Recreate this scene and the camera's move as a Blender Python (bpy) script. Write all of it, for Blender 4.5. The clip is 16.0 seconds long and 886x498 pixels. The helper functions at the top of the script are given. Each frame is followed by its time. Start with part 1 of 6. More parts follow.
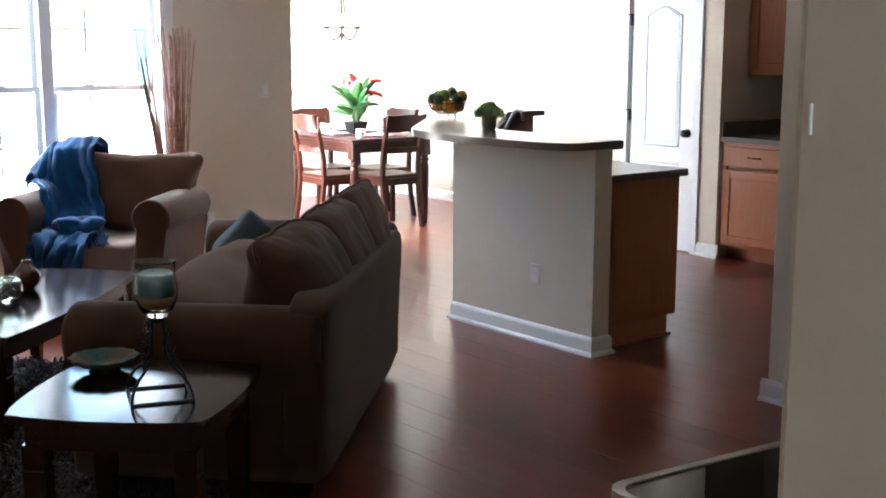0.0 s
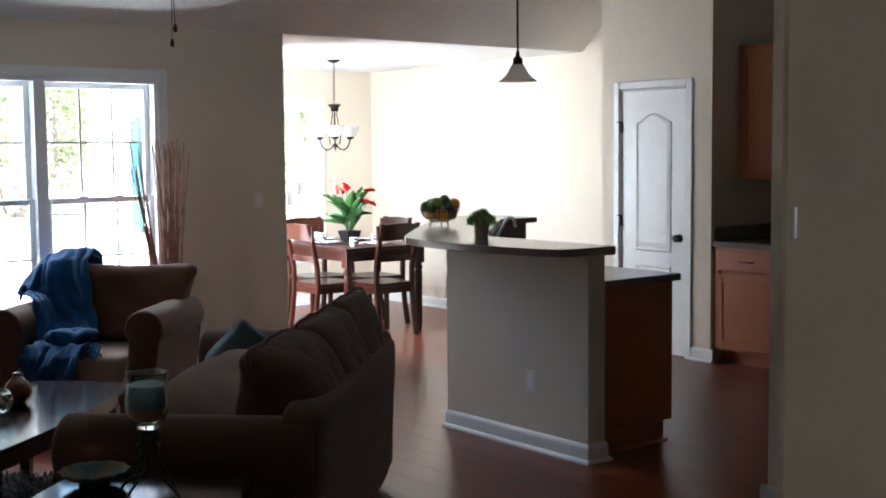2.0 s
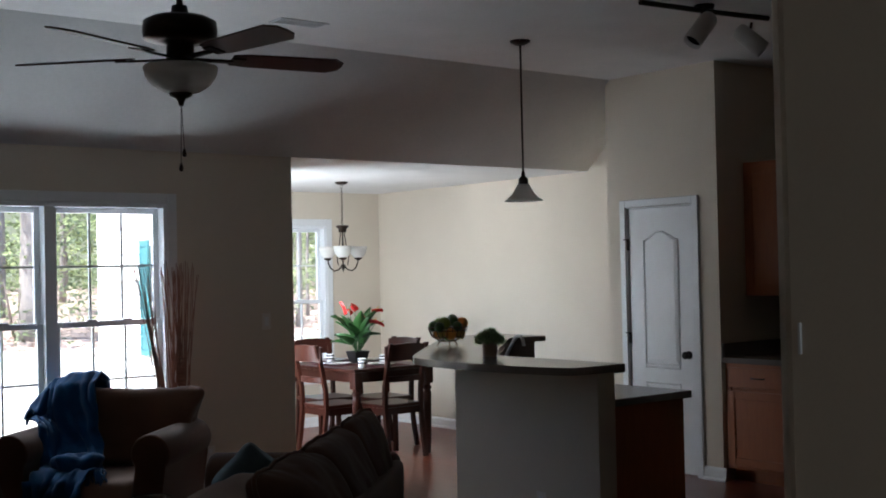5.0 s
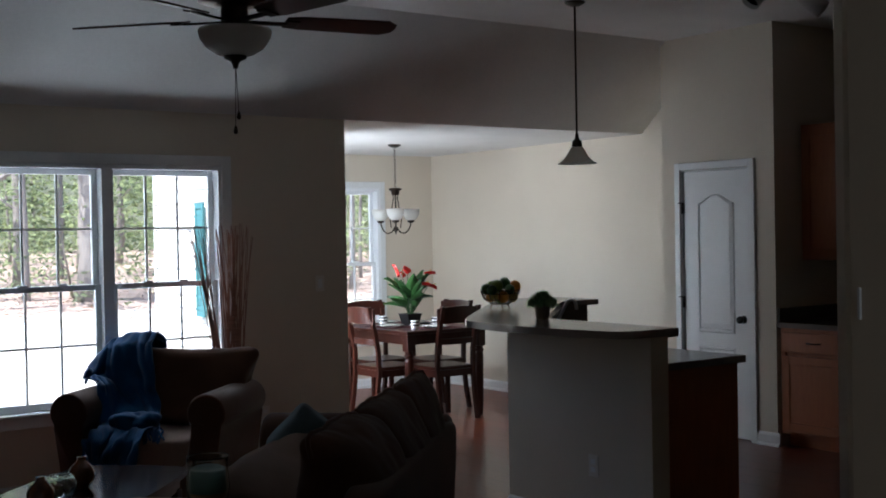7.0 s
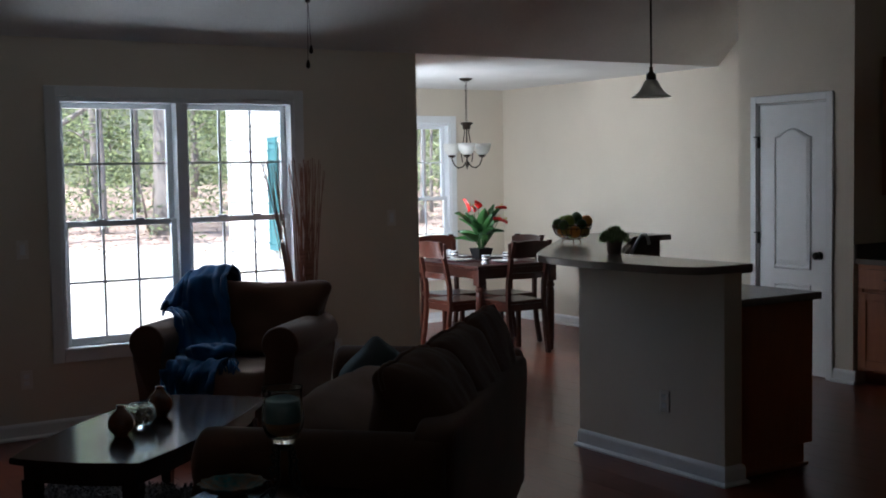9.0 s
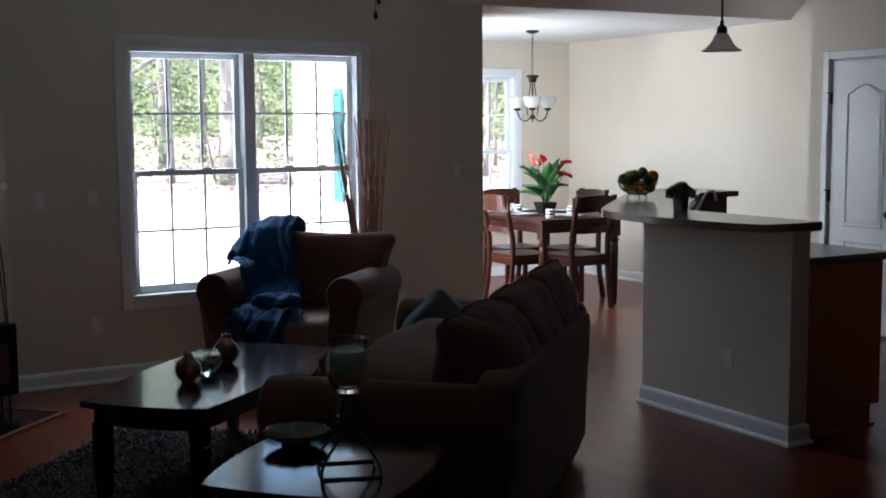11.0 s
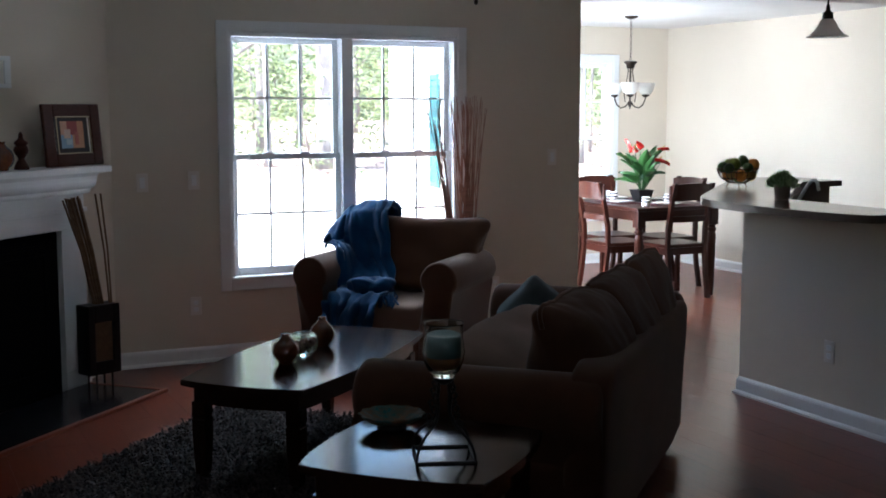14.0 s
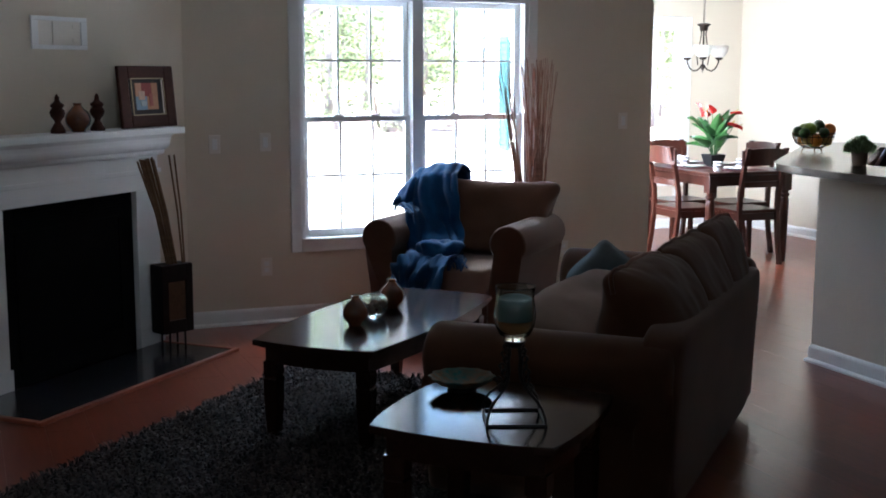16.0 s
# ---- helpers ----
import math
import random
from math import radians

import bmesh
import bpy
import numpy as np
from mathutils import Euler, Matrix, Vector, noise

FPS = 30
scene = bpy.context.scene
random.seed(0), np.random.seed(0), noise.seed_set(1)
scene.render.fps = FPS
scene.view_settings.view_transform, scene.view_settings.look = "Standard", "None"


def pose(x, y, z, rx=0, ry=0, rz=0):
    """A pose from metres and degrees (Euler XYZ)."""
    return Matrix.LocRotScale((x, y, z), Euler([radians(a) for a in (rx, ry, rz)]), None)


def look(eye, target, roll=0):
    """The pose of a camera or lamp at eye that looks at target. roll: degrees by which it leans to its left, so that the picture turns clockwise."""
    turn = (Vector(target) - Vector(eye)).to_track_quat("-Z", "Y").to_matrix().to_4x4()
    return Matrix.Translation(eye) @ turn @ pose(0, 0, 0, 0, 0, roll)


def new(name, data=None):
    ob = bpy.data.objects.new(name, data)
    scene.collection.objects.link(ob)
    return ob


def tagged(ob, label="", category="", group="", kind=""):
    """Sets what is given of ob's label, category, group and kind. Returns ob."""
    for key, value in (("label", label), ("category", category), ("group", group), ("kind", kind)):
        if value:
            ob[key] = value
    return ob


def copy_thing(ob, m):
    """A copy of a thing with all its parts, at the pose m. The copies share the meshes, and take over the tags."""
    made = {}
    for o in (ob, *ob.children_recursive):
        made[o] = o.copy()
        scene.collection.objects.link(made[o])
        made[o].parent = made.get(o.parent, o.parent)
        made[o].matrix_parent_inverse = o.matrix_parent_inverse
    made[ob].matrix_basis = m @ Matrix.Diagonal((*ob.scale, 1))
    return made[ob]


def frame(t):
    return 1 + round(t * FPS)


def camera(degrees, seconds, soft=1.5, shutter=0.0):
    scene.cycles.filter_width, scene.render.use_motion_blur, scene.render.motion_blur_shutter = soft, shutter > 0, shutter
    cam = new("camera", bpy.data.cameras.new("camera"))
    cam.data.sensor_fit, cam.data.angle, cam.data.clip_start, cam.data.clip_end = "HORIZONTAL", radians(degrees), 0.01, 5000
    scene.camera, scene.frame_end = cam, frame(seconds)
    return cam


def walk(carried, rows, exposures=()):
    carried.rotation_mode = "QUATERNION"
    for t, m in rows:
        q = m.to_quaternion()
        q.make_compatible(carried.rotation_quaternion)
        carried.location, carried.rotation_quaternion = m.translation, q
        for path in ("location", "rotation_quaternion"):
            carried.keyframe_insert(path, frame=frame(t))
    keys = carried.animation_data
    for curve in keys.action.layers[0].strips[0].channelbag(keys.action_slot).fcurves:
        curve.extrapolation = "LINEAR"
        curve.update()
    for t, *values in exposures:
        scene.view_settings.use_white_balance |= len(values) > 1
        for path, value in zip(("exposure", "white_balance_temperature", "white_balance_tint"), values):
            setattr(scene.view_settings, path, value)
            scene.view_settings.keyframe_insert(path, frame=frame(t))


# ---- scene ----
# ---- camera ----
cam = camera(40.4, 16.0, soft=1.85)
PATH = [
    (0, 0.0288, -0.0232, 1.6, 80.216, -0.078, -38.506),
    (0.5, 0.0301, -0.0242, 1.6, 81.350, 0.195, -38.557),
    (1, 0.0313, -0.0253, 1.6, 82.609, 0.461, -38.584),
    (1.5, 0.0325, -0.0264, 1.6, 84.238, 0.511, -38.697),
    (2, 0.0337, -0.0275, 1.6, 85.321, 0.555, -38.839),
    (2.5, 0.0349, -0.0286, 1.6, 86.324, 0.528, -38.986),
    (3, 0.0361, -0.0297, 1.6, 87.187, 0.619, -39.041),
    (3.5, 0.0374, -0.0307, 1.6, 88.386, 0.668, -39.019),
    (4, 0.0387, -0.0317, 1.6, 89.596, 0.865, -38.934),
    (4.2, 0.0385, -0.0315, 1.6, 90.017, 0.928, -38.899),
    (6.3, 0.0379, -0.0290, 1.6, 91.473, 1.541, -37.042),
    (6.5, 0.0379, -0.0286, 1.6, 90.862, 1.333, -36.723),
    (7, 0.0379, -0.0278, 1.6, 89.290, 1.038, -35.954),
    (7.5, 0.0378, -0.0271, 1.6, 88.160, 0.898, -35.242),
    (8, 0.0378, -0.0263, 1.6, 87.345, 1.021, -34.477),
    (8.5, 0.0369, -0.0249, 1.6, 86.650, 1.028, -33.663),
    (9, 0.0361, -0.0234, 1.6, 86.236, 0.993, -32.591),
    (9.5, 0.0352, -0.0219, 1.6, 85.880, 0.838, -31.609),
    (10, 0.0342, -0.0207, 1.6, 85.125, 0.560, -30.804),
    (12.3, 0.0255, -0.0137, 1.6, 83.187, 0.541, -27.922),
    (12.5, 0.0248, -0.0131, 1.6, 83.076, 0.536, -27.612),
    (13, 0.0220, -0.0112, 1.6, 83.425, 0.467, -26.741),
    (13.5, 0.0192, -0.0094, 1.6, 83.521, 0.070, -25.910),
    (14, 0.0163, -0.0077, 1.6, 83.393, 0.054, -25.109),
    (14.5, 0.0123, -0.0056, 1.6, 83.040, 0.129, -24.315),
    (15, 0.0082, -0.0036, 1.6, 82.602, 0.024, -23.491),
    (15.5, 0.0041, -0.0018, 1.6, 82.090, 0.019, -22.815),
    (16, 0.0000, -0.0000, 1.6, 81.645, -0.091, -21.922),
]
EXPOSURES = [(0.0, 4.7), (1.0, 4.2), (1.5, 3.88), (2.0, 3.52), (2.5, 3.15), (3.0, 2.82), (3.5, 2.55), (4.0, 2.38), (6.5, 1.85), (8.0, 1.67), (9.0, 1.72), (10.0, 2.06), (12.5, 2.82), (14.0, 3.02), (16.0, 3.46)]
walk(cam, [(t, pose(x, y, z, rx, ry, rz)) for t, x, y, z, rx, ry, rz in PATH], [(t, e, 5900 if t < 5 else 5750 if t < 11 else 5600, 8) for t, e in EXPOSURES])

# ---- light: bright day outside, no fixture lit inside, area lamps added for fill ----
SUN_UP, SUN_ROUND = 60.0, 266.0
world = bpy.data.worlds.new("sky")
scene.world = world
world.use_nodes = True
sky = world.node_tree.nodes.new("ShaderNodeTexSky")
sky.sky_type, sky.sun_disc = "NISHITA", False
sky.sun_elevation, sky.sun_rotation = radians(SUN_UP), radians(SUN_ROUND)
world.node_tree.links.new(sky.outputs[0], world.node_tree.nodes["Background"].inputs[0])
world.node_tree.nodes["Background"].inputs[1].default_value = 0.15
sun = new("sun", bpy.data.lights.new("sun", "SUN"))
sun.data.energy, sun.data.angle, sun.data.color = 5.0, radians(0.6), (1.0, 0.95, 0.88)
_el, _az = radians(SUN_UP), radians(SUN_ROUND)
sun.matrix_world = look((0, 0, 30), (-30 * math.cos(_el) * math.sin(_az) , -30 * math.cos(_el) * math.cos(_az), 30 - 30 * math.sin(_el)))


def daylight_fill(at, target, w, h, watts):
    """Adds an area lamp as stand-in daylight; only the first sits in an opening."""
    l = new("daylight_fill", bpy.data.lights.new("daylight_fill", "AREA"))
    l.data.shape, l.data.size, l.data.size_y, l.data.energy, l.data.color = "RECTANGLE", w, h, watts, (0.93, 0.97, 1.0)
    l.matrix_world = look(at, target)


daylight_fill((4.73, 8.92, 1.30), (7.6, 10.0, 1.10), 1.2, 1.55, 17)
# Added fill outside, above the living room window, to brighten the room.
daylight_fill((2.83, 8.75, 3.35), (2.9, 4.4, 0.9), 2.2, 1.6, 50)
# Added fill in front of the closed back wall; no window is built there.
daylight_fill((0.30, -2.38, 1.75), (-1.5, 5.0, 2.5), 1.2, 1.7, 3.0)
# Added fill hidden outside below the sill, lifting the ceiling like ground bounce.
daylight_fill((2.83, 7.86, 0.30), (2.0, 3.2, 3.3), 2.3, 0.40, 26)

# ---- materials ----
def material(name, colour, rough=0.6, metal=0.0, second=None, scale=8.0, fine=120.0, bump=0.0, stretch=(1, 1, 1), coat=0.0, amount=0.6, per_object=0.0, per_island=0.0, sheen=0.0):
    """A node material with broad blotches and fine grain between two colours, and relief from the grain."""
    m = bpy.data.materials.new(name)
    m.use_nodes = True
    nt = m.node_tree
    b = nt.nodes["Principled BSDF"]
    second = second or tuple(c * 0.78 for c in colour)
    tc = nt.nodes.new("ShaderNodeTexCoord")
    mp = nt.nodes.new("ShaderNodeMapping")
    mp.inputs["Scale"].default_value = stretch
    nt.links.new(tc.outputs["Object"], mp.inputs["Vector"])
    n1 = nt.nodes.new("ShaderNodeTexNoise")
    n1.inputs["Scale"].default_value, n1.inputs["Detail"].default_value = scale, 4.0
    n2 = nt.nodes.new("ShaderNodeTexNoise")
    n2.inputs["Scale"].default_value, n2.inputs["Detail"].default_value = fine, 3.0
    for n in (n1, n2):
        nt.links.new(mp.outputs[0], n.inputs["Vector"])
    add = nt.nodes.new("ShaderNodeMath")
    add.operation = "MULTIPLY_ADD"
    add.inputs[1].default_value = 0.6
    nt.links.new(n1.outputs["Fac"], add.inputs[0])
    half = nt.nodes.new("ShaderNodeMath")
    half.operation = "MULTIPLY"
    half.inputs[1].default_value = 0.4
    nt.links.new(n2.outputs["Fac"], half.inputs[0])
    nt.links.new(half.outputs[0], add.inputs[2])
    last = add.outputs[0]
    if per_object or per_island:
        r = nt.nodes.new("ShaderNodeObjectInfo" if per_object else "ShaderNodeNewGeometry")
        spread = nt.nodes.new("ShaderNodeMath")
        spread.operation = "MULTIPLY_ADD"
        spread.inputs[1].default_value = per_object or per_island
        nt.links.new(r.outputs["Random" if per_object else "Random Per Island"], spread.inputs[0])
        less = nt.nodes.new("ShaderNodeMath")
        less.operation = "SUBTRACT"
        less.inputs[1].default_value = (per_object or per_island) * 0.5
        nt.links.new(last, less.inputs[0])
        nt.links.new(less.outputs[0], spread.inputs[2])
        last = spread.outputs[0]
    ramp = nt.nodes.new("ShaderNodeValToRGB")
    ramp.color_ramp.elements[0].position = 0.5 - 0.5 * amount * 0.6
    ramp.color_ramp.elements[1].position = 0.5 + 0.5 * amount * 0.6
    ramp.color_ramp.elements[0].color = (*second, 1)
    ramp.color_ramp.elements[1].color = (*colour, 1)
    nt.links.new(last, ramp.inputs[0])
    nt.links.new(ramp.outputs[0], b.inputs["Base Color"])
    b.inputs["Roughness"].default_value, b.inputs["Metallic"].default_value = rough, metal
    b.inputs["Coat Weight"].default_value = coat
    b.inputs["Coat Roughness"].default_value = 0.15
    b.inputs["Sheen Weight"].default_value = sheen
    if bump:
        bp = nt.nodes.new("ShaderNodeBump")
        bp.inputs["Strength"].default_value, bp.inputs["Distance"].default_value = min(1.0, bump * 100), bump
        nt.links.new(add.outputs[0], bp.inputs["Height"])
        nt.links.new(bp.outputs[0], b.inputs["Normal"])
    return m


def glass(name, tint, rough=0.0, thin=False):
    m = bpy.data.materials.new(name)
    m.use_nodes = True
    nt = m.node_tree
    out = nt.nodes["Material Output"]
    nt.nodes.remove(nt.nodes["Principled BSDF"])
    if thin:
        clear = nt.nodes.new("ShaderNodeBsdfTransparent")
        clear.inputs[0].default_value = (*tint, 1)
        shine = nt.nodes.new("ShaderNodeBsdfGlossy")
        shine.inputs["Roughness"].default_value = 0.02
        fr = nt.nodes.new("ShaderNodeFresnel")
        fr.inputs[0].default_value = 1.45
        mix = nt.nodes.new("ShaderNodeMixShader")
        nt.links.new(fr.outputs[0], mix.inputs[0])
        nt.links.new(clear.outputs[0], mix.inputs[1])
        nt.links.new(shine.outputs[0], mix.inputs[2])
        nt.links.new(mix.outputs[0], out.inputs[0])
    else:
        g = nt.nodes.new("ShaderNodeBsdfGlass")
        g.inputs["Color"].default_value = (*tint, 1)
        g.inputs["Roughness"].default_value, g.inputs["IOR"].default_value = rough, 1.48
        nt.links.new(g.outputs[0], out.inputs[0])
    return m


WALL = material("wall_paint", (0.62, 0.553, 0.45), 0.75, second=(0.58, 0.514, 0.42), scale=2.5, fine=260, bump=0.0006)
CEILING = material("ceiling_paint", (0.72, 0.71, 0.69), 0.9, second=(0.64, 0.63, 0.61), scale=3, fine=45, bump=0.004)
TRIM = material("white_trim_paint", (0.72, 0.73, 0.73), 0.40, second=(0.67, 0.68, 0.68), scale=4, fine=90, bump=0.0003)
VINYL = material("white_vinyl", (0.78, 0.80, 0.82), 0.35, second=(0.74, 0.76, 0.78), scale=5, fine=80)
PLATE = material("switch_plastic", (0.69, 0.65, 0.59), 0.4, second=(0.65, 0.61, 0.55))
FLOOR = material("cherry_laminate", (0.18, 0.041, 0.020), 0.28, second=(0.085, 0.019, 0.010), scale=3.0, fine=45, bump=0.0004, stretch=(14, 1.2, 1), coat=0.04, amount=0.9, per_object=0.22)
GROOVE = material("dark_plank_joint", (0.09, 0.024, 0.013), 0.4)
OAK = material("reddish_oak", (0.40, 0.135, 0.048), 0.42, second=(0.27, 0.085, 0.030), scale=6, fine=60, stretch=(9, 9, 1), bump=0.0006, amount=0.9, coat=0.1)
LAMINATE = material("grey_brown_laminate", (0.20, 0.165, 0.14), 0.22, second=(0.12, 0.10, 0.085), scale=60, fine=300, amount=1.0)
ESPRESSO = material("espresso_wood", (0.026, 0.012, 0.008), 0.13, second=(0.014, 0.007, 0.005), scale=5, fine=50, stretch=(1, 12, 12), coat=0.06, amount=1.0)
CHERRY = material("dark_cherry_wood", (0.055, 0.015, 0.009), 0.30, second=(0.020, 0.006, 0.004), scale=5, fine=50, stretch=(8, 8, 1), coat=0.0, amount=1.0)
MICROFIBRE = material("brown_microfibre", (0.118, 0.058, 0.034), 0.97, second=(0.055, 0.025, 0.014), scale=3.5, fine=380, bump=0.0012, amount=0.9, sheen=0.25)
# Lighter copy of the brown microfibre: window light on the seats, put into colour.
MICROFIBRE_LIT = material("lit_brown_microfibre", (0.27, 0.20, 0.165), 0.92, second=(0.19, 0.14, 0.115), scale=3, fine=380, bump=0.0012, sheen=0.03)
BLUE = material("blue_throw_cloth", (0.007, 0.062, 0.165), 0.9, second=(0.003, 0.022, 0.062), scale=9, fine=420, bump=0.002, sheen=0.1)
TEAL = material("slate_blue_cloth", (0.15, 0.205, 0.23), 0.85, second=(0.095, 0.135, 0.16), scale=12, fine=300, bump=0.001)
BLACK = material("black_metal", (0.018, 0.016, 0.015), 0.45, metal=0.6, second=(0.010, 0.009, 0.009))
BRONZE = material("oil_rubbed_bronze", (0.045, 0.032, 0.024), 0.38, metal=0.85, second=(0.022, 0.016, 0.012))
MATT_BLACK = material("matt_black", (0.005, 0.005, 0.005), 0.9, second=(0.003, 0.003, 0.003))
HEARTH = material("black_slate", (0.022, 0.022, 0.025), 0.18, second=(0.012, 0.012, 0.014), scale=8, fine=80, bump=0.0006)
PANE = glass("window_glass", (0.97, 0.985, 0.98), thin=True)


for _m, _v in ((FLOOR, 0.33), (CHERRY, 0.26), (ESPRESSO, 0.32), (MICROFIBRE, 0.10), (MICROFIBRE_LIT, 0.10), (BLUE, 0.10), (MATT_BLACK, 0.04)):
    _m.node_tree.nodes["Principled BSDF"].inputs["Specular IOR Level"].default_value = _v


def leaf_material(name, colour, second):
    """Leaves that also let light through."""
    m = material(name, colour, 0.55, second=second, per_island=1.2, amount=1.0, scale=0.4)
    nt = m.node_tree
    b, out = nt.nodes["Principled BSDF"], nt.nodes["Material Output"]
    tr = nt.nodes.new("ShaderNodeBsdfTranslucent")
    nt.links.new(b.inputs["Base Color"].links[0].from_socket, tr.inputs[0])
    mix = nt.nodes.new("ShaderNodeMixShader")
    mix.inputs[0].default_value = 0.45
    nt.links.new(b.outputs[0], mix.inputs[1])
    nt.links.new(tr.outputs[0], mix.inputs[2])
    nt.links.new(mix.outputs[0], out.inputs[0])
    return m



def shade_glass(name, colour, second):
    """Frosted white glass that glows softly with the daylight behind it."""
    m = material(name, colour, 0.35, second=second, scale=6, fine=30)
    nt = m.node_tree
    b, out = nt.nodes["Principled BSDF"], nt.nodes["Material Output"]
    tr = nt.nodes.new("ShaderNodeBsdfTranslucent")
    tr.inputs[0].default_value = (*colour, 1)
    mix = nt.nodes.new("ShaderNodeMixShader")
    mix.inputs[0].default_value = 0.7
    nt.links.new(b.outputs[0], mix.inputs[1])
    nt.links.new(tr.outputs[0], mix.inputs[2])
    nt.links.new(mix.outputs[0], out.inputs[0])
    return m


FROST = shade_glass("frosted_glass", (0.82, 0.81, 0.78), (0.74, 0.73, 0.70))

# ---- building blocks ----
def box(bm, x0, y0, z0, x1, y1, z1, bevel=0.0, seg=2):
    """A box between two corners, its edges rounded."""
    made = bmesh.ops.create_cube(bm, size=1.0)["verts"]
    for v in made:
        v.co = Vector((x0 + (v.co.x + 0.5) * (x1 - x0), y0 + (v.co.y + 0.5) * (y1 - y0), z0 + (v.co.z + 0.5) * (z1 - z0)))
    if bevel:
        es = {e for v in made for e in v.link_edges}
        bmesh.ops.bevel(bm, geom=list(es), offset=bevel, segments=seg, affect="EDGES", profile=0.5)
    return bm


def boxes(*rows, bevel=0.0):
    bm = bmesh.new()
    for r in rows:
        box(bm, *r[:6], bevel=r[6] if len(r) > 6 else bevel)
    return bm


def slab(points, z0, z1, bevel=0.0, seg=2):
    """A plate with a polygon outline (counter-clockwise), its edges rounded."""
    bm = bmesh.new()
    low = [bm.verts.new((x, y, z0)) for x, y in points]
    top = [bm.verts.new((x, y, z1)) for x, y in points]
    n = len(points)
    f0, f1 = bm.faces.new(low[::-1]), bm.faces.new(top)
    for i in range(n):
        bm.faces.new((low[i], low[(i + 1) % n], top[(i + 1) % n], top[i]))
    if bevel:
        es = list(f0.edges) + list(f1.edges)
        bmesh.ops.bevel(bm, geom=es, offset=bevel, segments=seg, affect="EDGES", profile=0.5)
    return bm


def lathe(profile, seg=32, bm=None, at=(0, 0, 0), closed=False):
    """A turned shape from (radius, height) pairs."""
    bm = bm or bmesh.new()
    rings = []
    for r, z in profile:
        rings.append([bm.verts.new((at[0] + r * math.cos(2 * math.pi * k / seg), at[1] + r * math.sin(2 * math.pi * k / seg), at[2] + z)) for k in range(seg)])
    for a, b in zip(rings, rings[1:]):
        for k in range(seg):
            bm.faces.new((a[k], a[(k + 1) % seg], b[(k + 1) % seg], b[k]))
    if closed:
        bm.faces.new(rings[0][::-1])
        bm.faces.new(rings[-1])
    bmesh.ops.remove_doubles(bm, verts=[v for ring in rings for v in ring], dist=1e-5)
    return bm


def tube(points, radius, seg=8, bm=None, taper=None):
    """A round bar along points; taper gives the radius at each point."""
    bm = bm or bmesh.new()
    pts = [Vector(p) for p in points]
    rings, side = [], None
    for i, p in enumerate(pts):
        d = (pts[min(i + 1, len(pts) - 1)] - pts[max(i - 1, 0)]).normalized()
        if side is None:
            side = d.orthogonal().normalized()
        side = (side - d * side.dot(d)).normalized()
        up = d.cross(side)
        r = taper[i] if taper else radius
        rings.append([bm.verts.new(p + (side * math.cos(2 * math.pi * k / seg) + up * math.sin(2 * math.pi * k / seg)) * r) for k in range(seg)])
    for a, b in zip(rings, rings[1:]):
        for k in range(seg):
            bm.faces.new((a[k], a[(k + 1) % seg], b[(k + 1) % seg], b[k]))
    bm.faces.new(rings[0][::-1])
    bm.faces.new(rings[-1])
    return bm


def soft(w, d, h, power=0.35, seg=14, wrinkle=0.0, seed=0.0, sag=0.0, bm=None, m=None, corner=0.0):
    """A stuffed, rounded block w x d x h about the origin: a super-ellipsoid with slight dents."""
    bm = bm or bmesh.new()
    before = set(bm.verts)
    made = bmesh.ops.create_cube(bm, size=2.0)["verts"]
    bmesh.ops.subdivide_edges(bm, edges=list({e for v in made for e in v.link_edges}), cuts=seg, use_grid_fill=True)
    vs = [v for v in bm.verts if v not in before]
    for v in vs:
        c = v.co.copy()
        k = 2.0 / power
        r = (abs(c.x) ** k + abs(c.y) ** k + abs(c.z) ** k) ** (1 / k)
        p = Vector((c.x / r * w / 2, c.y / r * d / 2, c.z / r * h / 2))
        if wrinkle:
            p += p.normalized() * wrinkle * noise.noise(Vector((p.x * 7 + seed, p.y * 7, p.z * 9)))
            p += p.normalized() * wrinkle * 0.5 * noise.noise(Vector((p.x * 19 + seed, p.y * 19, p.z * 14)))
        if corner:
            q = 1 + corner * (1.0 if p.z > 0 else 0.2) * min(1.0, abs(4.6 * p.x * p.z / (w * h))) ** 5
            p.x, p.z, p.y = p.x * q, p.z * q, p.y * (2 - q) ** 3
        if sag:
            p.z -= sag * (1 - (2 * p.x / w) ** 2) * (1 - (2 * p.y / d) ** 2)
        v.co = (m @ p) if m is not None else p
    return bm


def part(name, bm, mat, parent=None, label="", smooth=False, m=None):
    """Links a bmesh as one mesh object, under a thing or a part."""
    bmesh.ops.recalc_face_normals(bm, faces=bm.faces)
    me = bpy.data.meshes.new(name)
    bm.to_mesh(me)
    bm.free()
    me.materials.append(mat)
    if smooth:
        for p in me.polygons:
            p.use_smooth = True
    ob = new(name, me)
    if parent is not None:
        ob.parent = parent
    if m is not None:
        ob.matrix_basis = m
    if label:
        ob["label"] = label
    return ob


def thing(name, m, label, category, group=""):
    """An Empty at the base of a thing, which parents its parts."""
    ob = new(name)
    ob.empty_display_size = 0.1
    ob.matrix_basis = m
    return tagged(ob, label, category, group)


def structure(name, bm, mat, label, category="", m=None, smooth=False):
    ob = part(name, bm, mat, None, label, smooth, m)
    return tagged(ob, label, category or name.split("_")[0], kind="structure")


R2 = math.sqrt(0.5)


def diag(s, n):
    """Plan place from s, along the fireplace front, and n, out from it: axes at 45 degrees to the walls."""
    return ((s + n) * R2, (s - n) * R2)


